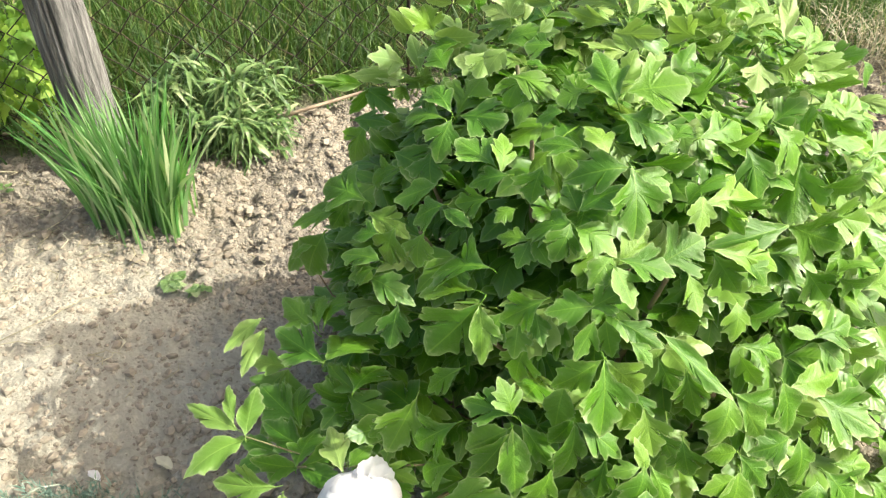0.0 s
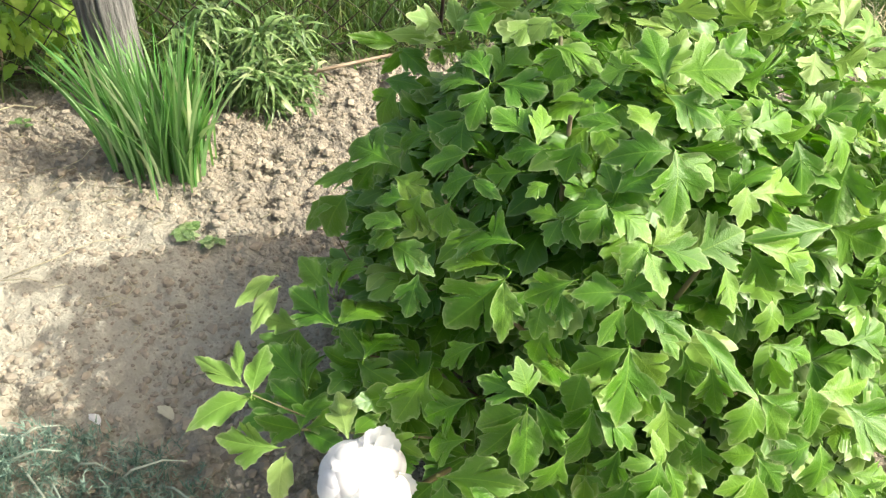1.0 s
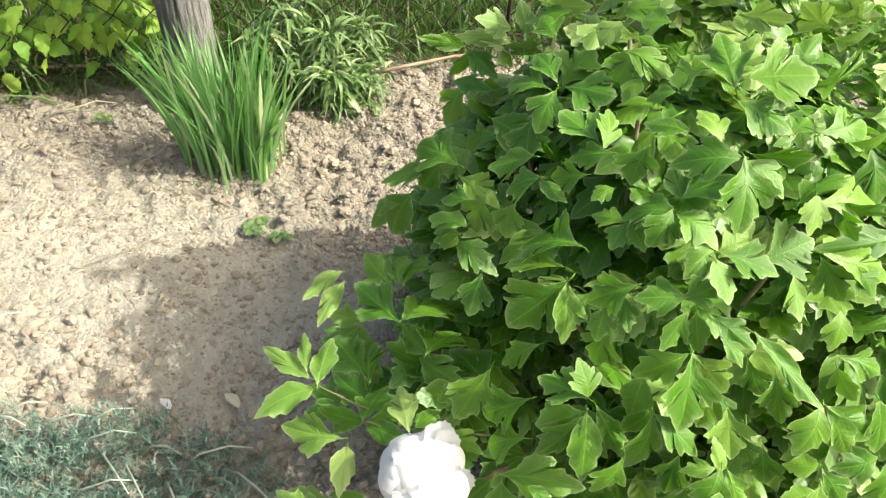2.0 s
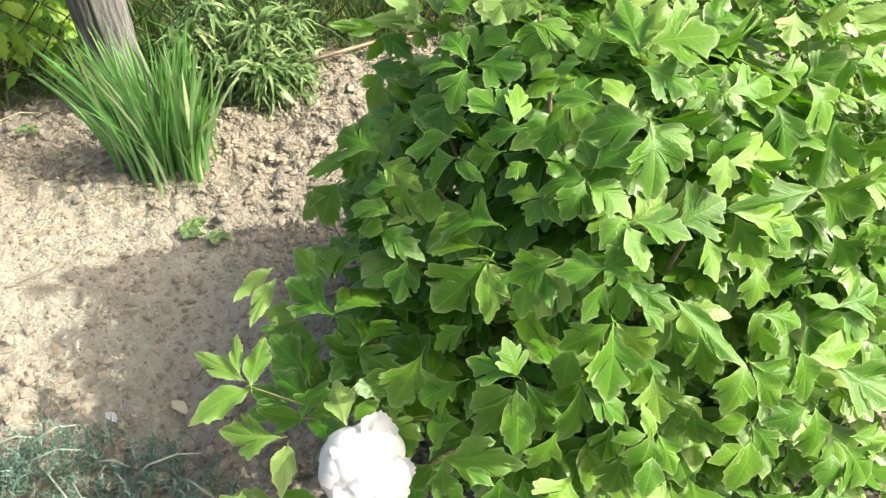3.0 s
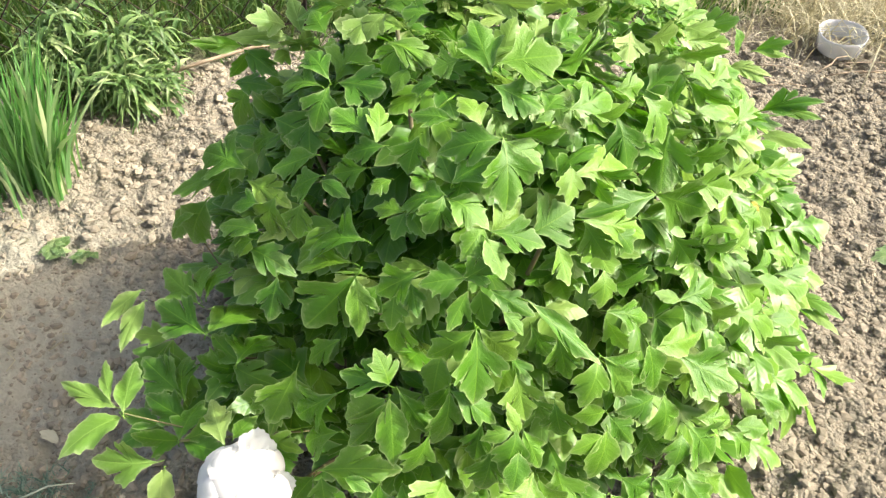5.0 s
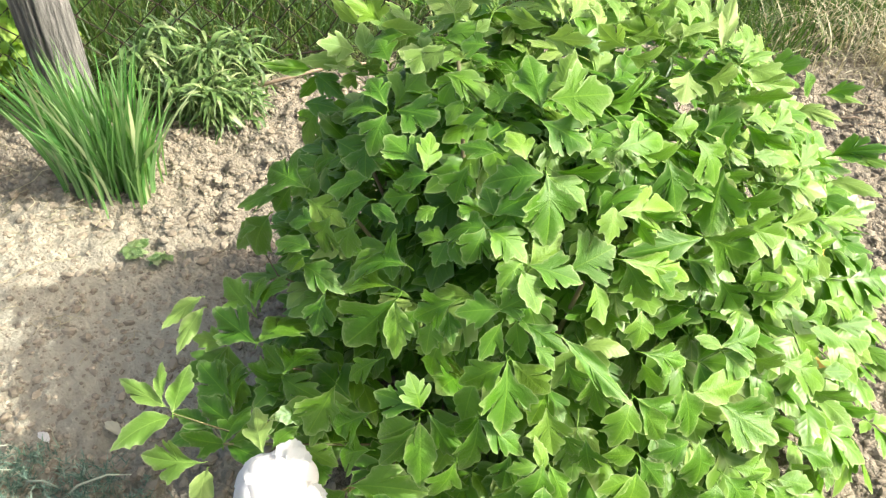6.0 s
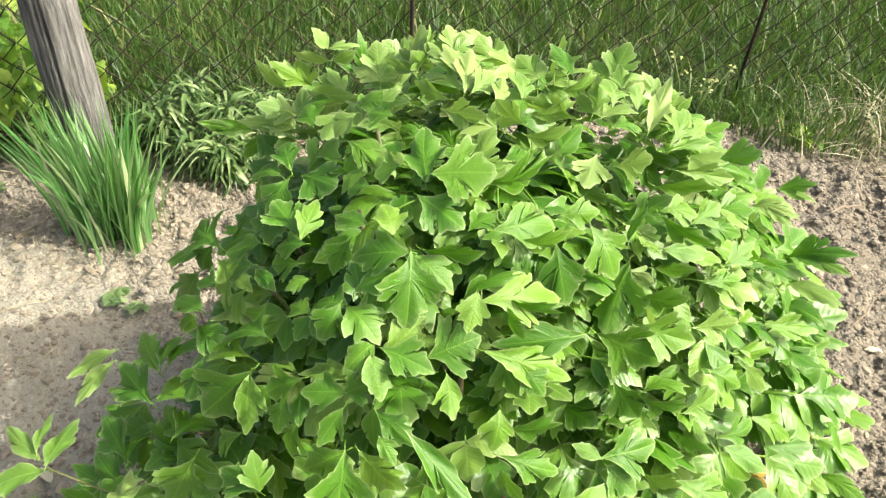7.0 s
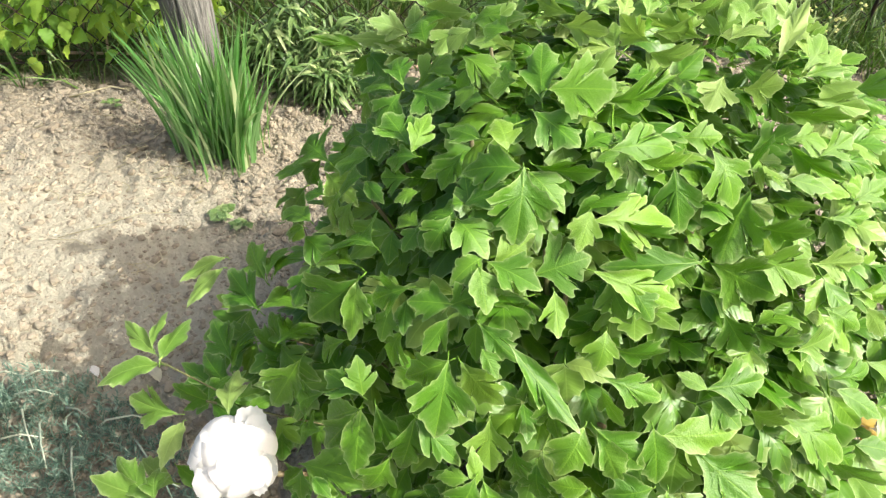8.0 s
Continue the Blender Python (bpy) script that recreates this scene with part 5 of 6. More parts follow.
leaflet_at(bush, "Mg", (0.568, 1.019, 0.392), (0.614, 1.004, 0.369), (0.22, -0.56, 0.80), 1.03)
leaflet_at(bush, "Og", (0.573, 0.994, 0.349), (0.584, 0.942, 0.359), (-0.89, -0.10, 0.44), 1.25)
leaflet_at(bush, "Mg", (0.383, 0.882, 0.423), (0.353, 0.865, 0.420), (0.14, -0.40, 0.90), 1.50)
leaflet_at(bush, "Mg", (0.381, 0.879, 0.421), (0.388, 0.855, 0.386), (0.47, -0.68, 0.57), 1.18)
leaflet_at(bush, "Og", (0.389, 0.887, 0.415), (0.426, 0.865, 0.382), (0.28, -0.64, 0.72), 1.05)
leaflet_at(bush, "Mg", (0.405, 0.913, 0.414), (0.454, 0.904, 0.392), (0.14, -0.78, 0.61), 1.14)
leaflet_at(bush, "Lg", (0.448, 0.922, 0.410), (0.496, 0.923, 0.398), (0.20, -0.61, 0.77), 0.93)
leaflet_at(bush, "Mg", (0.488, 0.931, 0.377), (0.502, 0.898, 0.324), (0.44, -0.70, 0.55), 1.08)
leaflet_at(bush, "Mg", (0.493, 0.942, 0.388), (0.548, 0.912, 0.345), (0.25, -0.60, 0.76), 0.93)
leaflet_at(bush, "Mg", (0.454, 0.912, 0.388), (0.478, 0.888, 0.353), (0.34, -0.64, 0.68), 1.00)
leaflet_at(bush, "Lg", (0.296, 0.881, 0.439), (0.319, 0.851, 0.392), (0.14, -0.81, 0.57), 1.07)
leaflet_at(bush, "Mg", (0.291, 0.876, 0.433), (0.284, 0.841, 0.400), (0.03, -0.70, 0.71), 1.23)
leaflet_at(bush, "Mg", (0.533, 0.962, 0.364), (0.561, 0.951, 0.348), (0.22, -0.58, 0.78), 1.42)
leaflet_at(bush, "Mg", (-0.197, 1.120, 0.400), (-0.266, 1.167, 0.412), (-0.21, -0.52, 0.83), 0.90)
leaflet_at(bush, "Mg", (-0.194, 1.121, 0.410), (-0.218, 1.183, 0.428), (-0.29, -0.36, 0.89), 0.83)
leaflet_at(bush, "Mg", (-0.188, 1.128, 0.410), (-0.185, 1.200, 0.423), (-0.34, -0.15, 0.93), 1.00)
leaflet_at(bush, "Lg", (-0.166, 1.064, 0.400), (-0.248, 1.100, 0.412), (-0.14, -0.58, 0.80), 0.73)
leaflet_at(bush, "Mg", (-0.170, 1.069, 0.400), (-0.127, 1.144, 0.412), (-0.27, 0.00, 0.96), 1.30)
leaflet_at(bush, "Lg", (-0.120, 1.037, 0.380), (-0.102, 1.097, 0.392), (-0.34, -0.09, 0.94), 1.41)
leaflet_at(bush, "Mg", (-0.117, 1.052, 0.360), (-0.172, 1.082, 0.372), (-0.30, -0.76, 0.58), 1.04)
leaflet_at(bush, "Oy", (-0.291, 1.141, 0.390), (-0.319, 1.074, 0.402), (0.04, 0.16, 0.99), 0.81)
leaflet_at(bush, "Oy", (-0.279, 1.120, 0.390), (-0.285, 1.041, 0.395), (-0.10, 0.07, 0.99), 0.77)
leaflet_at(bush, "Oy", (-0.245, 0.931, 0.400), (-0.325, 0.950, 0.412), (0.02, -0.48, 0.88), 0.64)
leaflet_at(bush, "Oy", (-0.251, 0.933, 0.410), (-0.289, 0.993, 0.422), (-0.10, -0.25, 0.96), 0.50)
leaflet_at(bush, "Oy", (-0.233, 0.925, 0.400), (-0.248, 0.999, 0.412), (-0.11, -0.18, 0.98), 0.90)
leaflet_at(bush, "Oy", (-0.237, 0.926, 0.390), (-0.291, 0.872, 0.402), (-0.03, 0.24, 0.97), 1.27)
leaflet_at(bush, "Lg", (-0.200, 1.021, 0.310), (-0.271, 1.064, 0.322), (-0.19, -0.55, 0.82), 0.75)
leaflet_at(bush, "Mg", (-0.196, 1.012, 0.310), (-0.232, 1.089, 0.322), (-0.31, -0.29, 0.91), 0.83)
leaflet_at(bush, "Mg", (-0.175, 0.984, 0.300), (-0.250, 1.008, 0.312), (-0.09, -0.66, 0.74), 0.94)
leaflet_at(bush, "Sg", (-0.171, 0.943, 0.320), (-0.234, 0.925, 0.332), (0.32, -0.85, 0.42), 0.95)
leaflet_at(bush, "Mg", (-0.175, 0.935, 0.330), (-0.175, 1.002, 0.342), (-0.33, -0.17, 0.93), 1.21)
leaflet_at(bush, "Mg", (-0.171, 0.936, 0.330), (-0.110, 0.964, 0.342), (0.27, -0.80, 0.54), 0.90)
leaflet_at(bush, "My", (-0.094, 0.896, 0.400), (-0.131, 0.955, 0.412), (-0.09, -0.25, 0.96), 0.82)
leaflet_at(bush, "Og", (-0.174, 0.942, 0.320), (-0.110, 0.924, 0.332), (-0.28, -0.42, 0.86), 0.93)
leaflet_at(bush, "Ly", (-0.183, 0.890, 0.350), (-0.253, 0.866, 0.362), (0.34, -0.67, 0.66), 0.76)
leaflet_at(bush, "Oy", (-0.177, 0.889, 0.340), (-0.164, 0.826, 0.349), (-0.17, 0.11, 0.98), 1.01)
leaflet_at(bush, "Og", (-0.097, 0.931, 0.360), (-0.079, 0.966, 0.372), (-0.30, -0.17, 0.94), 1.29)
leaflet_at(bush, "Mg", (-0.123, 1.065, 0.330), (-0.182, 1.052, 0.342), (0.23, -0.97, 0.11), 1.41)
leaflet_at(bush, "Mg", (-0.139, 1.063, 0.340), (-0.077, 1.025, 0.352), (-0.47, -0.53, 0.71), 0.98)
leaflet_at(bush, "My", (-0.150, 0.789, 0.300), (-0.244, 0.807, 0.312), (0.02, -0.49, 0.87), 0.66)
leaflet_at(bush, "Oy", (-0.164, 0.794, 0.290), (-0.251, 0.771, 0.302), (0.27, -0.66, 0.70), 0.87)
leaflet_at(bush, "My", (-0.149, 0.788, 0.310), (-0.177, 0.819, 0.322), (-0.03, -0.38, 0.92), 1.35)
leaflet_at(bush, "Og", (-0.193, 0.864, 0.250), (-0.131, 0.861, 0.240), (-0.38, -0.82, 0.70), 1.00)
leaflet_at(bush, "Oy", (-0.177, 0.841, 0.250), (-0.254, 0.845, 0.240), (-0.41, -0.80, 0.68), 1.00)
leaflet_at(bush, "Og", (0.003, 0.948, 0.250), (0.062, 0.892, 0.240), (-0.24, -0.89, 0.75), 1.00)
leaflet_at(bush, "Og", (-0.013, 0.945, 0.250), (-0.010, 0.881, 0.240), (-0.28, -0.87, 0.74), 1.00)
leaflet_at(bush, "Lg", (0.105, 0.868, 0.407), (0.109, 0.801, 0.422), (-0.12, -0.92, 0.77), 1.00)
leaflet_at(bush, "Og", (0.131, 0.921, 0.319), (0.157, 0.856, 0.331), (-0.09, -0.92, 0.78), 1.00)
leaflet_at(bush, "Lg", (0.184, 0.874, 0.434), (0.169, 0.810, 0.447), (-0.04, -0.93, 0.79), 1.00)
leaflet_at(bush, "Lg", (0.290, 0.892, 0.434), (0.277, 0.818, 0.443), (0.09, -0.92, 0.79), 1.00)
leaflet_at(bush, "Lg", (0.326, 0.931, 0.389), (0.342, 0.870, 0.398), (0.16, -0.90, 0.79), 1.00)
leaflet_at(bush, "Og", (0.226, 0.867, 0.419), (0.209, 0.808, 0.431), (0.01, -0.93, 0.78), 1.00)
leaflet_at(bush, "Og", (0.388, 0.906, 0.369), (0.379, 0.863, 0.376), (0.22, -0.89, 0.77), 1.00)
leaflet_at(bush, "Og", (0.416, 0.914, 0.345), (0.430, 0.864, 0.366), (0.26, -0.87, 0.76), 1.00)
leaflet_at(bush, "Sg", (0.414, 0.934, 0.382), (0.444, 0.886, 0.393), (0.27, -0.86, 0.77), 1.00)
leaflet_at(bush, "Og", (0.719, 1.246, 0.114), (0.755, 1.193, 0.177), (0.55, -0.55, 0.68), 1.00)
leaflet_at(bush, "Oy", (0.610, 1.121, 0.366), (0.624, 1.059, 0.387), (0.47, -0.68, 0.75), 1.00)
leaflet_at(bush, "Oy", (0.644, 1.188, 0.395), (0.686, 1.139, 0.411), (0.51, -0.61, 0.75), 1.00)
leaflet_at(bush, "Og", (0.498, 0.994, 0.266), (0.525, 0.946, 0.267), (0.37, -0.81, 0.74), 1.00)
leaflet_at(bush, "Lg", (0.579, 1.094, 0.179), (0.616, 1.051, 0.161), (0.47, -0.71, 0.71), 1.00)
leaflet_at(bush, "Oy", (0.581, 1.030, 0.275), (0.616, 0.985, 0.270), (0.44, -0.74, 0.72), 1.00)

for x, y, z, sx, sy in ((0.66, 1.3, 0.36, 1.0, -0.2), (0.68, 1.36, 0.45, 1.0, 0.1), (0.70, 1.5, 0.4, 1, 0.3)):
    part("rusty_leaf", rust_mesh, bush, frame_of(Vector((x, y, z)) - BUSH, (sx, sy, -0.4), (0, 0, 1)) @ Matrix.Scale(0.5, 4), "yellow and rust-red old leaf")


# ---- low twig of the bush that carries the front leaves ----
for ends in (((0.12, 1.2, 0.05), (-0.02, 1.06, 0.2), (-0.13, 0.98, 0.28), (-0.235, 0.925, 0.398)),
             ((0.1, 1.25, 0.04), (-0.05, 1.2, 0.2), (-0.16, 1.08, 0.33)),
             ((0.12, 1.3, 0.04), (-0.08, 1.3, 0.25), (-0.22, 1.27, 0.33), (-0.27, 1.31, 0.37)),
             ((-0.13, 0.98, 0.28), (-0.17, 0.93, 0.34))):
    v, f = tube([Vector(e) - BUSH for e in ends], [0.0024, 0.0019, 0.0015, 0.0012][: len(ends)], 6)
    part("twig", mesh_of("twig", v, f, M_STEM, True), bush, label="thin reddish brown twig")


# ---- white flower on the bush ----
def petal_mesh(rg, r, span, flare, i):
    """A petal as a bowl-shaped patch about +z of a globe of radius r, its rim wavy and slightly flared."""
    verts, faces = [], []
    rings, n = 6, 16
    for k in range(rings + 1):
        for c in range(n):
            a = 2 * math.pi * c / n
            edge = 1 + 0.10 * math.sin(2 * a + i) + 0.08 * math.sin(5 * a + 2 * i) + 0.05 * math.sin(9 * a + i)
            t = span * k / rings * edge
            rr = r * (1 + flare * (k / rings) ** 3 + 0.04 * math.sin(7 * a + i) * (k / rings) ** 2)
            verts.append((rr * math.sin(t) * math.cos(a), rr * math.sin(t) * math.sin(a), rr * math.cos(t)))
    for k in range(rings):
        for c in range(n):
            q, w = k * n + c, k * n + (c + 1) % n
            faces.append((q, w, w + n, q + n))
    return mesh_of("petal", verts, faces, M_PETAL, True)


def make_flower(bush):
    rg = random.Random(2)
    head = new("flower")
    head.parent = bush
    head.location = Vector((-0.066, 0.862, 0.363)) - BUSH
    head.scale = (0.92, 0.92, 0.92)
    tagged(head, "full double white peony flower")
    for i in range(14):
        t = i / 13
        a = i * 2.39996
        tilt = 0.15 + 1.9 * t
        d = Vector((math.cos(a) * math.sin(tilt), math.sin(a) * math.sin(tilt), math.cos(tilt)))
        part("petal", petal_mesh(rg, 0.050 + 0.004 * t + rg.uniform(-0.002, 0.002), rg.uniform(0.75, 0.95), rg.uniform(0.0, 0.05), i), head, d.to_track_quat("Z", "Y").to_matrix().to_4x4())
    for x, y, z, off, size in ((0.62, 0.62, 0.45, 0.043, 0.026), (0.1, 0.75, 0.75, 0.037, 0.025), (-0.25, 0.75, 0.65, 0.037, 0.024), (0.97, 0.0, 0.1, 0.042, 0.028),
                              (0.8, -0.3, 0.3, 0.036, 0.026), (-0.6, 0.5, 0.5, 0.037, 0.026), (-0.85, 0.15, 0.35, 0.036, 0.026), (-0.8, -0.4, 0.4, 0.034, 0.026), (0.15, 0.2, 0.95, 0.036, 0.026), (-0.2, -0.3, 0.9, 0.034, 0.028)):
        d = Vector((x, y, z)).normalized()
        part("petal", petal_mesh(rg, size, 1.25, 0.1, 7 * x), head, Matrix.Translation(d * off) @ d.to_track_quat("Z", "Y").to_matrix().to_4x4())
    rim = [(0.0, 0.0), (0.14, 0.10), (0.27, 0.28), (0.36, 0.5), (0.38, 0.7), (0.30, 0.84), (0.22, 0.86), (0.14, 0.96), (0.06, 0.94), (0.0, 1.0)]
    for x, y, z, size in ((0.12, 0.66, 0.75, 0.056), (0.3, 0.66, 0.68, 0.05), (-0.1, 0.7, 0.7, 0.036), (0.9, 0.2, 0.25, 0.045), (0.95, -0.2, 0.0, 0.042), (-0.8, 0.4, 0.4, 0.03)):
        d = Vector((x, y, z)).normalized()
        v, f, u = leaflet(rim, rim, size, rg, 0.5, -0.25, 0.06)
        part("petal", mesh_of("petal", v, f, M_PETAL, True, u), head, frame_of(d * 0.034, d, (0.4, -0.7, 0.5)))
    for i in range(34):
        tilt, a = 1.5 * math.sqrt(rg.random()), rg.uniform(0, 6.28)
        d = Vector((math.cos(a) * math.sin(tilt), math.sin(a) * math.sin(tilt), math.cos(tilt)))
        turn = (d + Vector((rg.uniform(-0.7, 0.7), rg.uniform(-0.7, 0.7), rg.uniform(-0.3, 0.7)))).normalized()
        part("petal", petal_mesh(rg, rg.uniform(0.016, 0.023), 1.2, 0.25, i), head, Matrix.Translation(d * rg.uniform(0.036, 0.044)) @ turn.to_track_quat("Z", "Y").to_matrix().to_4x4())
    v, f = tube([(0, 0, -0.04), (0.06, 0.1, -0.14), (0.2, 0.42, -0.38)], [0.005, 0.005, 0.006], 6)
    part("flower_stalk", mesh_of("flower_stalk", v, f, M_STEM, True), head)


make_flower(bush)


# ---- weeds, shrub and low plants ----
def arched_leaf(length, width, arch, rn):
    """A lance-shaped leaf that rises along +y and arches over, with a creased midrib."""
    verts, faces, uvs = [], [], []
    segs = 7
    for i in range(segs + 1):
        t = i / segs
        ang = 1.15 - arch * t
        y = length * (t * math.cos(1.15) * 0.6 + 0.55 * t * t * math.cos(min(1.2, arch * 0.4)))
        z = length * (0.85 * t - 0.62 * arch * t * t)
        w = width * 0.5 * math.sin(math.pi * (0.08 + 0.9 * t) ** 0.8)
        for s in (-1, 0, 1):
            verts.append((s * w, y, z + abs(s) * w * 0.35))
            uvs.append((0.9 * abs(s), t))
    for i in range(segs):
        q = 3 * i
        faces += [(q, q + 1, q + 4, q + 3), (q + 1, q + 2, q + 5, q + 4)]
    return verts, faces, uvs


def make_weeds():
    rn = np.random.default_rng(14)
    meshes = []
    for i in range(12):
        v, f, u = arched_leaf(rn.uniform(0.075, 0.13), rn.uniform(0.009, 0.016), rn.uniform(0.9, 2.1), rn)
        meshes.append(mesh_of("weed_leaf", v, f, M_WEED, True, u))
    spots = ((-0.74, 2.1, 0.95, 190, 0.13), (-0.85, 2.11, 0.9, 150, 0.13), (-0.68, 2.15, 0.8, 130, 0.1), (-0.98, 2.16, 0.95, 140, 0.15), (-0.79, 2.2, 1.0, 190, 0.19),
             (-0.94, 2.24, 1.0, 150, 0.2), (-0.74, 2.3, 0.9, 140, 0.15))
    for x, y, size, count, tall in spots:
        w = thing("weed_clump", (x, y, float(soil_height(x, y)) - 0.005), "dense mound of drooping lance-shaped grey-green weed leaves by the fence", "weed", "weeds along the fence")
        for i in range(count):
            a, h = rn.uniform(0, 6.28), rn.uniform(0, 1) ** 0.8
            r = 0.03 * (1 - 0.6 * h)
            m = pose(-r * math.sin(a) + rn.normal(0, 0.02), r * math.cos(a) + rn.normal(0, 0.02), tall * h, rn.uniform(-38, 22), rn.uniform(-25, 25), math.degrees(a)) @ Matrix.Scale(size * rn.uniform(0.7, 1.15), 4)
            part("leaf", meshes[rn.integers(12)], w, m)


make_weeds()


def broad_leaf(rn):
    """A toothed heart-shaped leaf, a metre long, along +y."""
    pile = Pile()
    half = [(0.0, 0.0), (0.16, -0.06), (0.32, 0.06), (0.40, 0.22), (0.44, 0.30), (0.38, 0.38), (0.43, 0.50), (0.30, 0.60), (0.30, 0.72), (0.16, 0.82), (0.0, 1.05)]
    v, f, u = leaflet(half, half, 1.0, random.Random(int(rn.integers(9999))), rn.uniform(0.1, 0.35), rn.uniform(0.1, 0.5), 0.04)
    pile.add(v, f, u)
    pile.add(*tube([(0, -0.5, 0.25), (0, -0.2, 0.1), (0, 0.02, 0)], 0.018, 5))
    return pile


def make_vine():
    rn = np.random.default_rng(19)
    shrub = thing("vine_shrub", (-1.5, 2.0, 0), "bright green broad-leaved shrub growing through the wire fence", "shrub")
    piles = [broad_leaf(rn) for _ in range(6)]
    meshes = [p.mesh("shrub_leaf", M_VINE, True) for p in piles]
    for k in range(6):
        x, y = rn.uniform(-0.4, 0.12), rn.uniform(-0.2, 0.1)
        y += 0.64 * x + 0.08
        pts = [(x * 0.8, y, -0.02), (x * 0.9 + rn.normal(0, 0.02), y, 0.15), (x + rn.normal(0, 0.03), y, 0.28), (x * 1.05, y, 0.42)]
        v, f = tube(pts, [0.004, 0.0035, 0.003, 0.002], 6)
        part("branch", mesh_of("branch", v, f, M_STEM_DRY, True), shrub)
    for i in range(430):
        x = rn.uniform(-0.45, 0.3)
        z = 0.09 + 0.42 * rn.beta(1.2, 1.6)
        y = 0.64 * x - 0.06 + rn.normal(0, 0.06)
        m = frame_of((x, y, z), (rn.normal(0.1, 0.5), -0.7 + rn.normal(0, 0.4), rn.uniform(-0.9, 0.1)), (rn.normal(0.2, 0.4), -0.4 + rn.normal(0, 0.4), 0.9)) @ Matrix.Scale(rn.uniform(0.032, 0.066), 4)
        part("leaf", meshes[rn.integers(6)], shrub, m)


make_vine()


def make_mat_plant():
    rn = np.random.default_rng(23)
    pile = Pile()
    for _ in range(1050):
        x = -1.0 + 0.85 * rn.beta(1.1, 1.9)
        y = 0.985 - 0.25 * rn.uniform() ** 0.8 + 0.05 * math.sin(9 * x)
        if x > -0.6 and rn.uniform() < 0.3:
            continue
        h = rn.uniform(0.02, 0.07) * (1.1 if x < -0.65 else 0.8)
        g = float(soil_height(x, y))
        lean = rn.normal(0, 0.02, 2)
        for k in range(15):
            t = k / 14
            v, f, u = blade((x + lean[0] * t, y + lean[1] * t, g + h * t), rn.normal(0, 0.011, 2), rn.uniform(0.008, 0.02), rn.uniform(0.0022, 0.0036), 0.1, rn.uniform(0, 3.14), 2)
            pile.add(v, f, u)
    tagged(new("carnation_mat", pile.mesh("carnation_mat", M_MAT)), "low mat of fine blue-green carnation foliage", "ground cover", kind="stuff")
    tuft = thing("pale_stalks", (-0.66, 0.95, 0), "few pale bent grass stalks among blue-green foliage", "grass stalks")
    for i in range(16):
        x, y, turn = rn.normal(-0.08, 0.16), rn.normal(-0.05, 0.05), rn.uniform(-0.9, 0.9)
        reach = rn.uniform(0.08, 0.17)
        pts = [(x, y, 0.0), (x + 0.3 * reach * math.cos(turn), y - 0.3 * reach * math.sin(turn), 0.045), (x + 0.7 * reach * math.cos(turn), y - 0.7 * reach * math.sin(turn), 0.062), (x + reach * math.cos(turn), y - reach * math.sin(turn), 0.05)]
        v, f = tube(pts, [0.0022, 0.002, 0.0017, 0.001], 6)
        part("stalk", mesh_of("stalk", v, f, M_STALK, True), tuft)


M_STALK = leaf_material("pale_green_stalk", [(0.0, (0.3, 0.36, 0.27)), (1.0, (0.46, 0.5, 0.38))], (0.4, 0.5, 0.3), 0.1, 0.6, veins=40)
make_mat_plant()


def rosette(name, x, y, count, size, label, mat, rn, lift=15):
    r = thing(name, (x, y, float(soil_height(x, y))), label, "weed")
    for i in range(count):
        a = 360 * i / count + rn.uniform(-20, 20)
        p = broad_leaf(rn)
        part("leaf", p.mesh("leaf", mat, True), r, pose(rn.normal(0, size * 0.3), rn.normal(0, size * 0.3), 0.008 + 0.01 * rn.uniform(), rn.uniform(0, lift), 0, a) @ Matrix.Scale(size * rn.uniform(0.6, 1.1), 4))


rn_small = np.random.default_rng(31)
rosette("ground_weed", -0.69, 1.545, 12, 0.035, "small flat dark green weed on dry soil", M_WEED, rn_small)
rosette("ground_weed", -0.63, 1.53, 7, 0.028, "small flat dark green weed on dry soil", M_WEED, rn_small)
rosette("ground_weed", -1.27, 1.78, 6, 0.022, "tiny green weed seedling by the fence", M_WEED, rn_small, 40)
rosette("ground_weed", 1.25, 1.86, 6, 0.075, "young broad-leaved green plant on bare soil", M_WEED, rn_small, 35)
rosette("ground_weed", 0.83, 3.02, 9, 0.06, "fresh light green weed at the grass edge", M_VINE, rn_small, 60)


def make_flowering_weed():
    rn = np.random.default_rng(37)
    w = thing("flowering_weed", (0.47, 3.02, 0), "slender weed with small pale yellow flowers", "wildflower")
    for i in range(6):
        dx, dy, h = rn.normal(0, 0.05), rn.normal(0, 0.04), rn.uniform(0.16, 0.25)
        v, f = tube([(dx * 0.2, dy * 0.2, -0.01), (dx * 0.6, dy * 0.6, h * 0.6), (dx, dy, h)], 0.0022, 5)
        part("stem", mesh_of("stem", v, f, M_WEED, True), w)
        for k in range(4):
            v, f = lump(rn, 0.005)
            part("flower", mesh_of("flower", v, f, M_PETAL_YELLOW), w, pose(dx + rn.normal(0, 0.014), dy + rn.normal(0, 0.014), h + rn.uniform(-0.02, 0.01)))


M_PETAL_YELLOW = leaf_material("pale_yellow_petal", [(0.0, (0.45, 0.5, 0.16)), (1.0, (0.62, 0.62, 0.3))], (0.8, 0.8, 0.3), 0.3, 0.6)
make_flowering_weed()


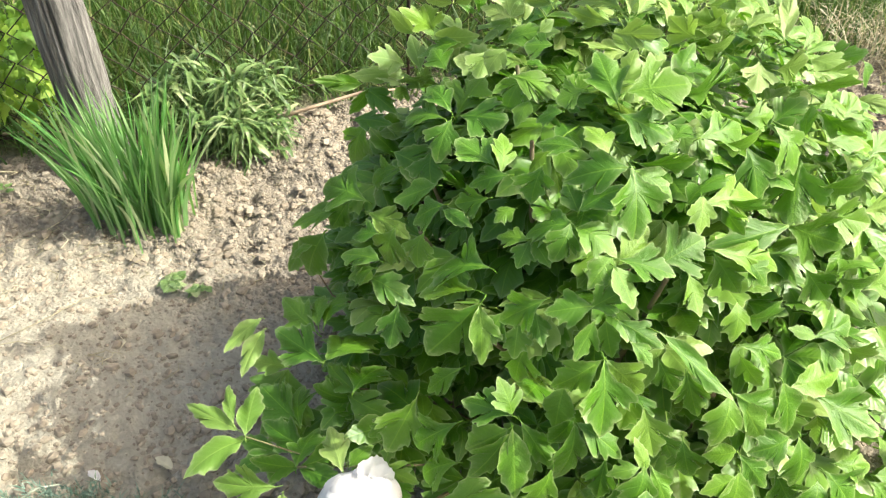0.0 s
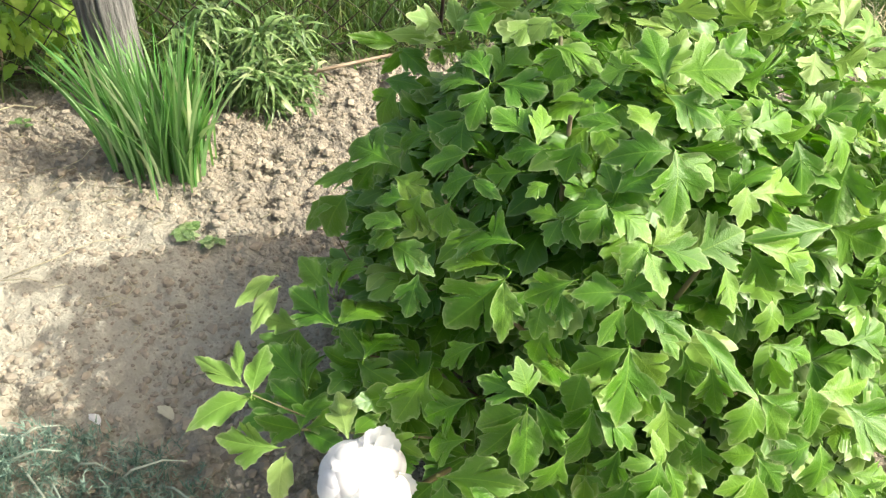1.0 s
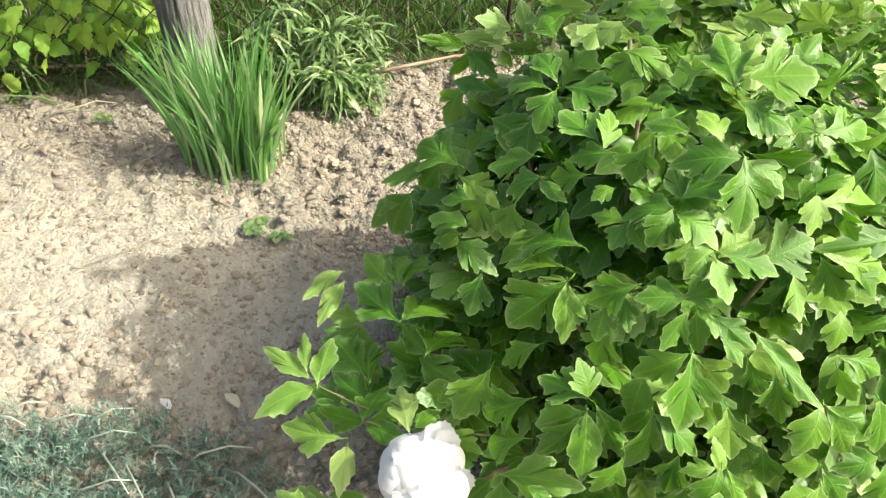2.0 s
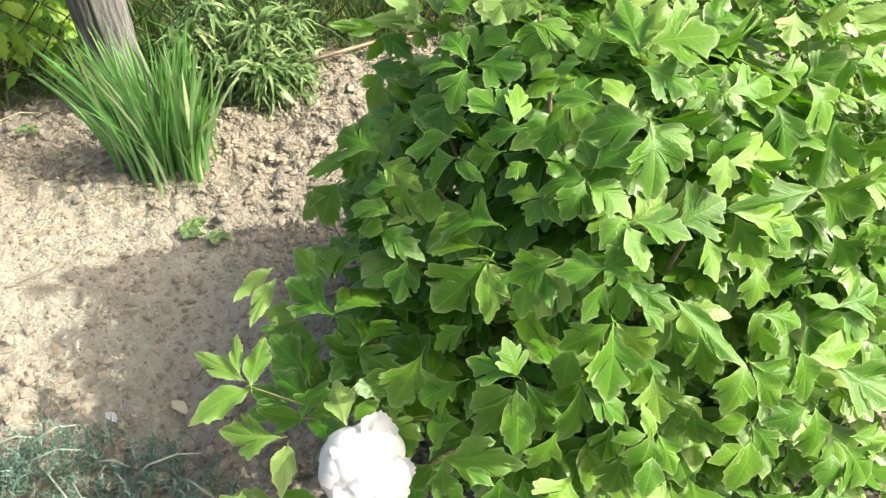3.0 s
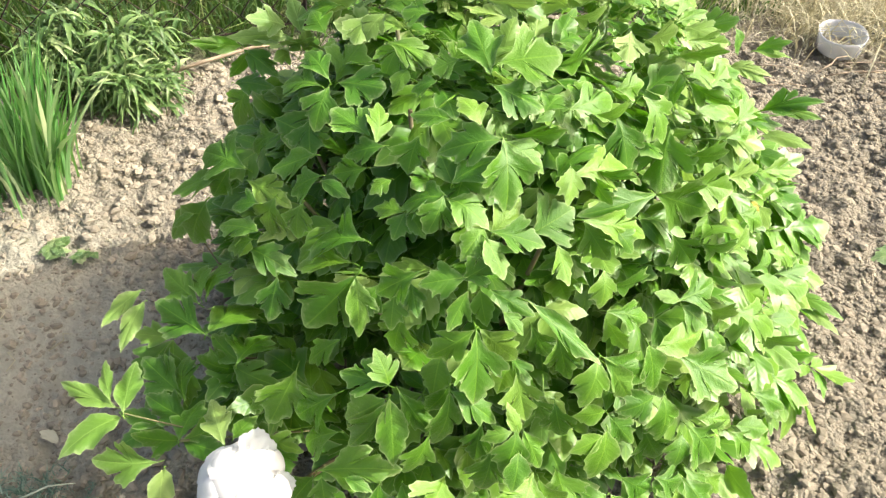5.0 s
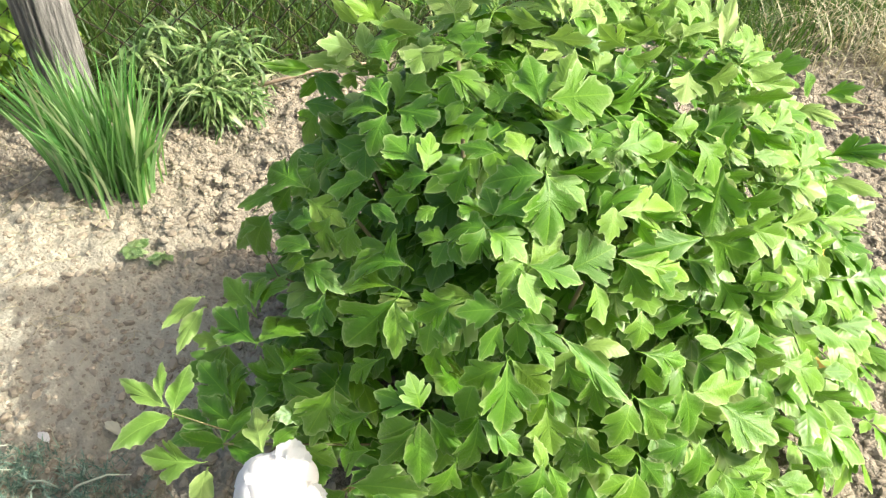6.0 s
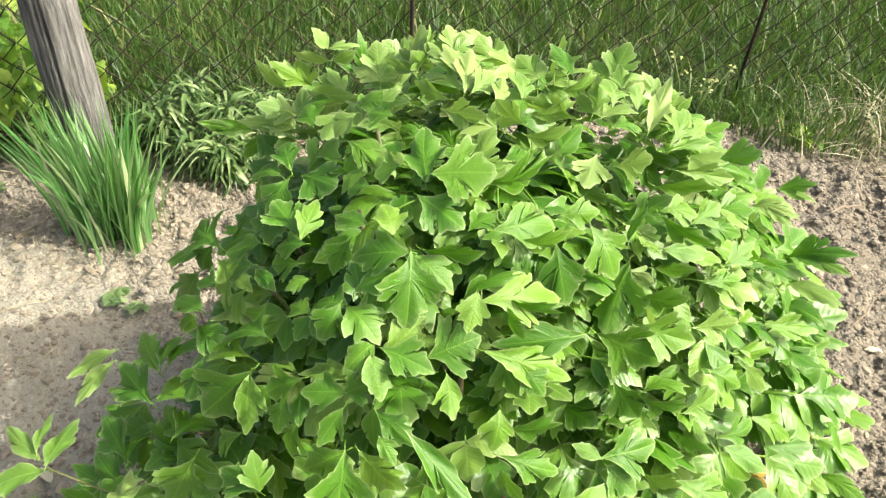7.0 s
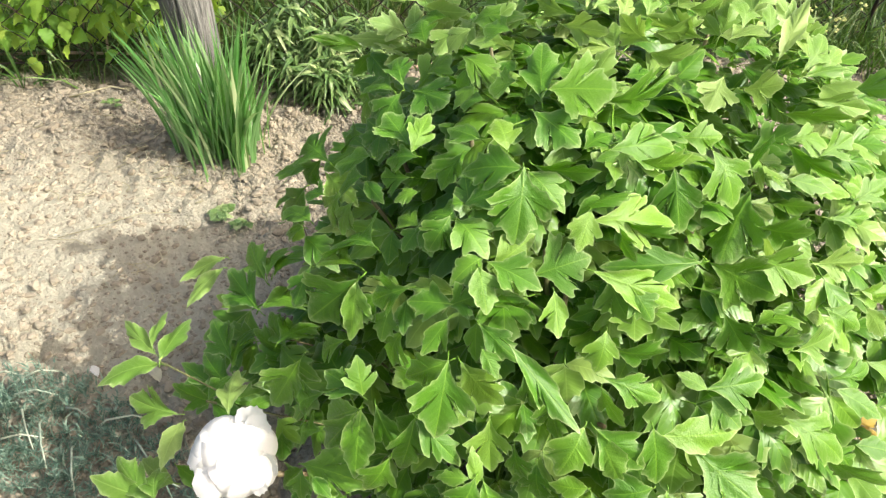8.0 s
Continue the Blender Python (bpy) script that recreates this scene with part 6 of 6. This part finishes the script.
# ---- clear plastic tub lying on the soil ----
def tub_material():
    m, nt, bsdf, out = material("cloudy_plastic")
    bsdf.inputs["Base Color"].default_value = (0.8, 0.82, 0.84, 1)
    bsdf.inputs["Roughness"].default_value = 0.25
    bsdf.inputs["Transmission Weight"].default_value = 0.6
    bump(nt, bsdf, noise_tex(nt, 30, 4.0), 0.3, 0.004)
    return m


def make_tub():
    tub = thing("plastic_tub", (1.40, 2.93, 0.012), "cut clear plastic tub with some soil in it", "tub")
    prof = [(0.0, 0.0), (0.06, 0.0), (0.072, 0.012), (0.078, 0.06), (0.081, 0.072), (0.078, 0.073), (0.0745, 0.06), (0.069, 0.014), (0.058, 0.004), (0.0, 0.004)]
    sides = 40
    verts = [(r * math.cos(2 * math.pi * s / sides) * (1 + 0.03 * math.sin(3 * s)), r * math.sin(2 * math.pi * s / sides), z + 0.002 * math.sin(2 * math.pi * s / sides * 3) * (z > 0.05)) for r, z in prof for s in range(sides)]
    faces = [(k * sides + s, k * sides + (s + 1) % sides, (k + 1) * sides + (s + 1) % sides, (k + 1) * sides + s) for k in range(len(prof) - 1) for s in range(sides)]
    part("shell", mesh_of("tub_shell", verts, faces, tub_material(), True), tub)
    rn = np.random.default_rng(41)
    pile = Pile()
    for _ in range(40):
        v, f = lump(rn, rn.uniform(0.006, 0.014))
        a, r = rn.uniform(0, 6.28), 0.05 * math.sqrt(rn.uniform())
        pile.add(v + [r * math.cos(a), r * math.sin(a), rn.uniform(0.006, 0.02)], f)
    part("soil_fill", pile.mesh("soil_fill", M_CLOD), tub)
    tub.rotation_euler = (radians(6), radians(-5), 0)


make_tub()


# ---- small litter on the ground ----
def make_litter():
    rn = np.random.default_rng(43)

    def stick(name, a, b, r, label, mat=M_STEM_DRY, sag=0.01):
        a, b = Vector(a), Vector(b)
        pts = [a, a.lerp(b, 0.35) + Vector((0.01, 0.01, sag)), a.lerp(b, 0.7) + Vector((-0.008, 0.01, sag)), b]
        v, f = tube([p - a for p in pts], [r, r * 0.9, r * 0.8, r * 0.5], 6)
        ob = tagged(new(name, mesh_of(name, v, f, mat, True)), label, "stick")
        ob.location = a

    stick("dry_stick", (-0.69, 2.25, 0.035), (-0.38, 2.47, 0.05), 0.006, "long brown dry stick lying at the fence")
    stick("dry_stick", (-1.75, 1.82, 0.03), (-1.18, 2.06, 0.04), 0.005, "long brown dry stick lying at the fence")
    stick("thin_twig", (0.93, 2.1, 0.015), (1.04, 2.26, 0.07), 0.002, "thin dark twig standing out of the soil", sag=0.005)
    stick("dry_stalk", (-0.98, 1.30, 0.012), (-0.80, 1.50, 0.012), 0.0012, "thin pale straw on bare soil", M_STRAW)
    stick("dry_stalk", (-1.40, 1.75, 0.02), (-1.28, 1.86, 0.02), 0.0025, "thin pale straw on bare soil", M_STRAW)
    stick("dry_stalk", (-0.30, 1.12, 0.015), (-0.45, 1.18, 0.02), 0.0018, "thin pale straw on bare soil", M_STRAW)
    for i in range(16):
        x = rn.uniform(0.85, 1.6)
        y = rn.normal(2.72, 0.12)
        a, l = rn.normal(0.35, 0.4), rn.uniform(0.08, 0.3)
        z = float(soil_height(x, y)) + 0.012
        stick("dry_stick", (x, y, z), (x + l * math.cos(a), y + l * math.sin(a), z + rn.uniform(0, 0.02)), rn.uniform(0.0018, 0.0035), "thin dry brown stick at the grass edge", sag=0.004)
    for i in range(90):
        x, y = (rn.uniform(-1.6, -0.5), rn.uniform(1.2, 2.1)) if i % 3 else (rn.normal(-1.0, 0.15), rn.normal(1.66, 0.08))
        a, l = rn.uniform(0, 3.14), rn.uniform(0.015, 0.06) if i % 7 else rn.uniform(0.08, 0.12)
        z = float(soil_height(x, y)) + 0.006
        stick("dry_stalk", (x, y, z), (x + l * math.cos(a), y + l * math.sin(a), z + rn.uniform(-0.003, 0.006)), 0.0011, "thin pale straw on bare soil", M_STRAW, 0.003)
    for x, y, s, mat, label, name in ((-0.603, 1.041, 0.034, M_PETAL, "fallen white petal on shaded soil", "fallen_petal"), (-0.488, 1.088, 0.045, M_STRAW, "curled dry beige leaf on soil", "dry_leaf"),
                                      (1.02, 2.07, 0.04, M_STRAW, "curled dry beige leaf on soil", "dry_leaf")):
        v, f, u = leaflet(OVATE, OVATE, s, random.Random(3), 0.5, 0.1, 0.08)
        ob = tagged(new(name, mesh_of(name, v, f, mat, True, u)), label, "litter")
        ob.matrix_basis = pose(x, y, float(soil_height(x, y)) + 0.008, 8, 10, rn.uniform(60, 110))


make_litter()


def make_slab():
    # flat slab standing in for an unidentified smooth grey surface
    b = tagged(new("grey_slab"), "flat grey slab behind the tub", "board")
    b.matrix_basis = pose(1.72, 3.3, 0.012, 0, 1, 62)
    bm = bmesh.new()
    bmesh.ops.create_cube(bm, size=1.0, matrix=Matrix.Diagonal((0.55, 0.2, 0.025, 1)))
    bmesh.ops.bevel(bm, geom=bm.edges[:], offset=0.004, segments=2, affect="EDGES")
    me = bpy.data.meshes.new("slab")
    bm.to_mesh(me)
    bm.free()
    me.materials.append(M_WOOD)
    part("slab", me, b)


make_slab()
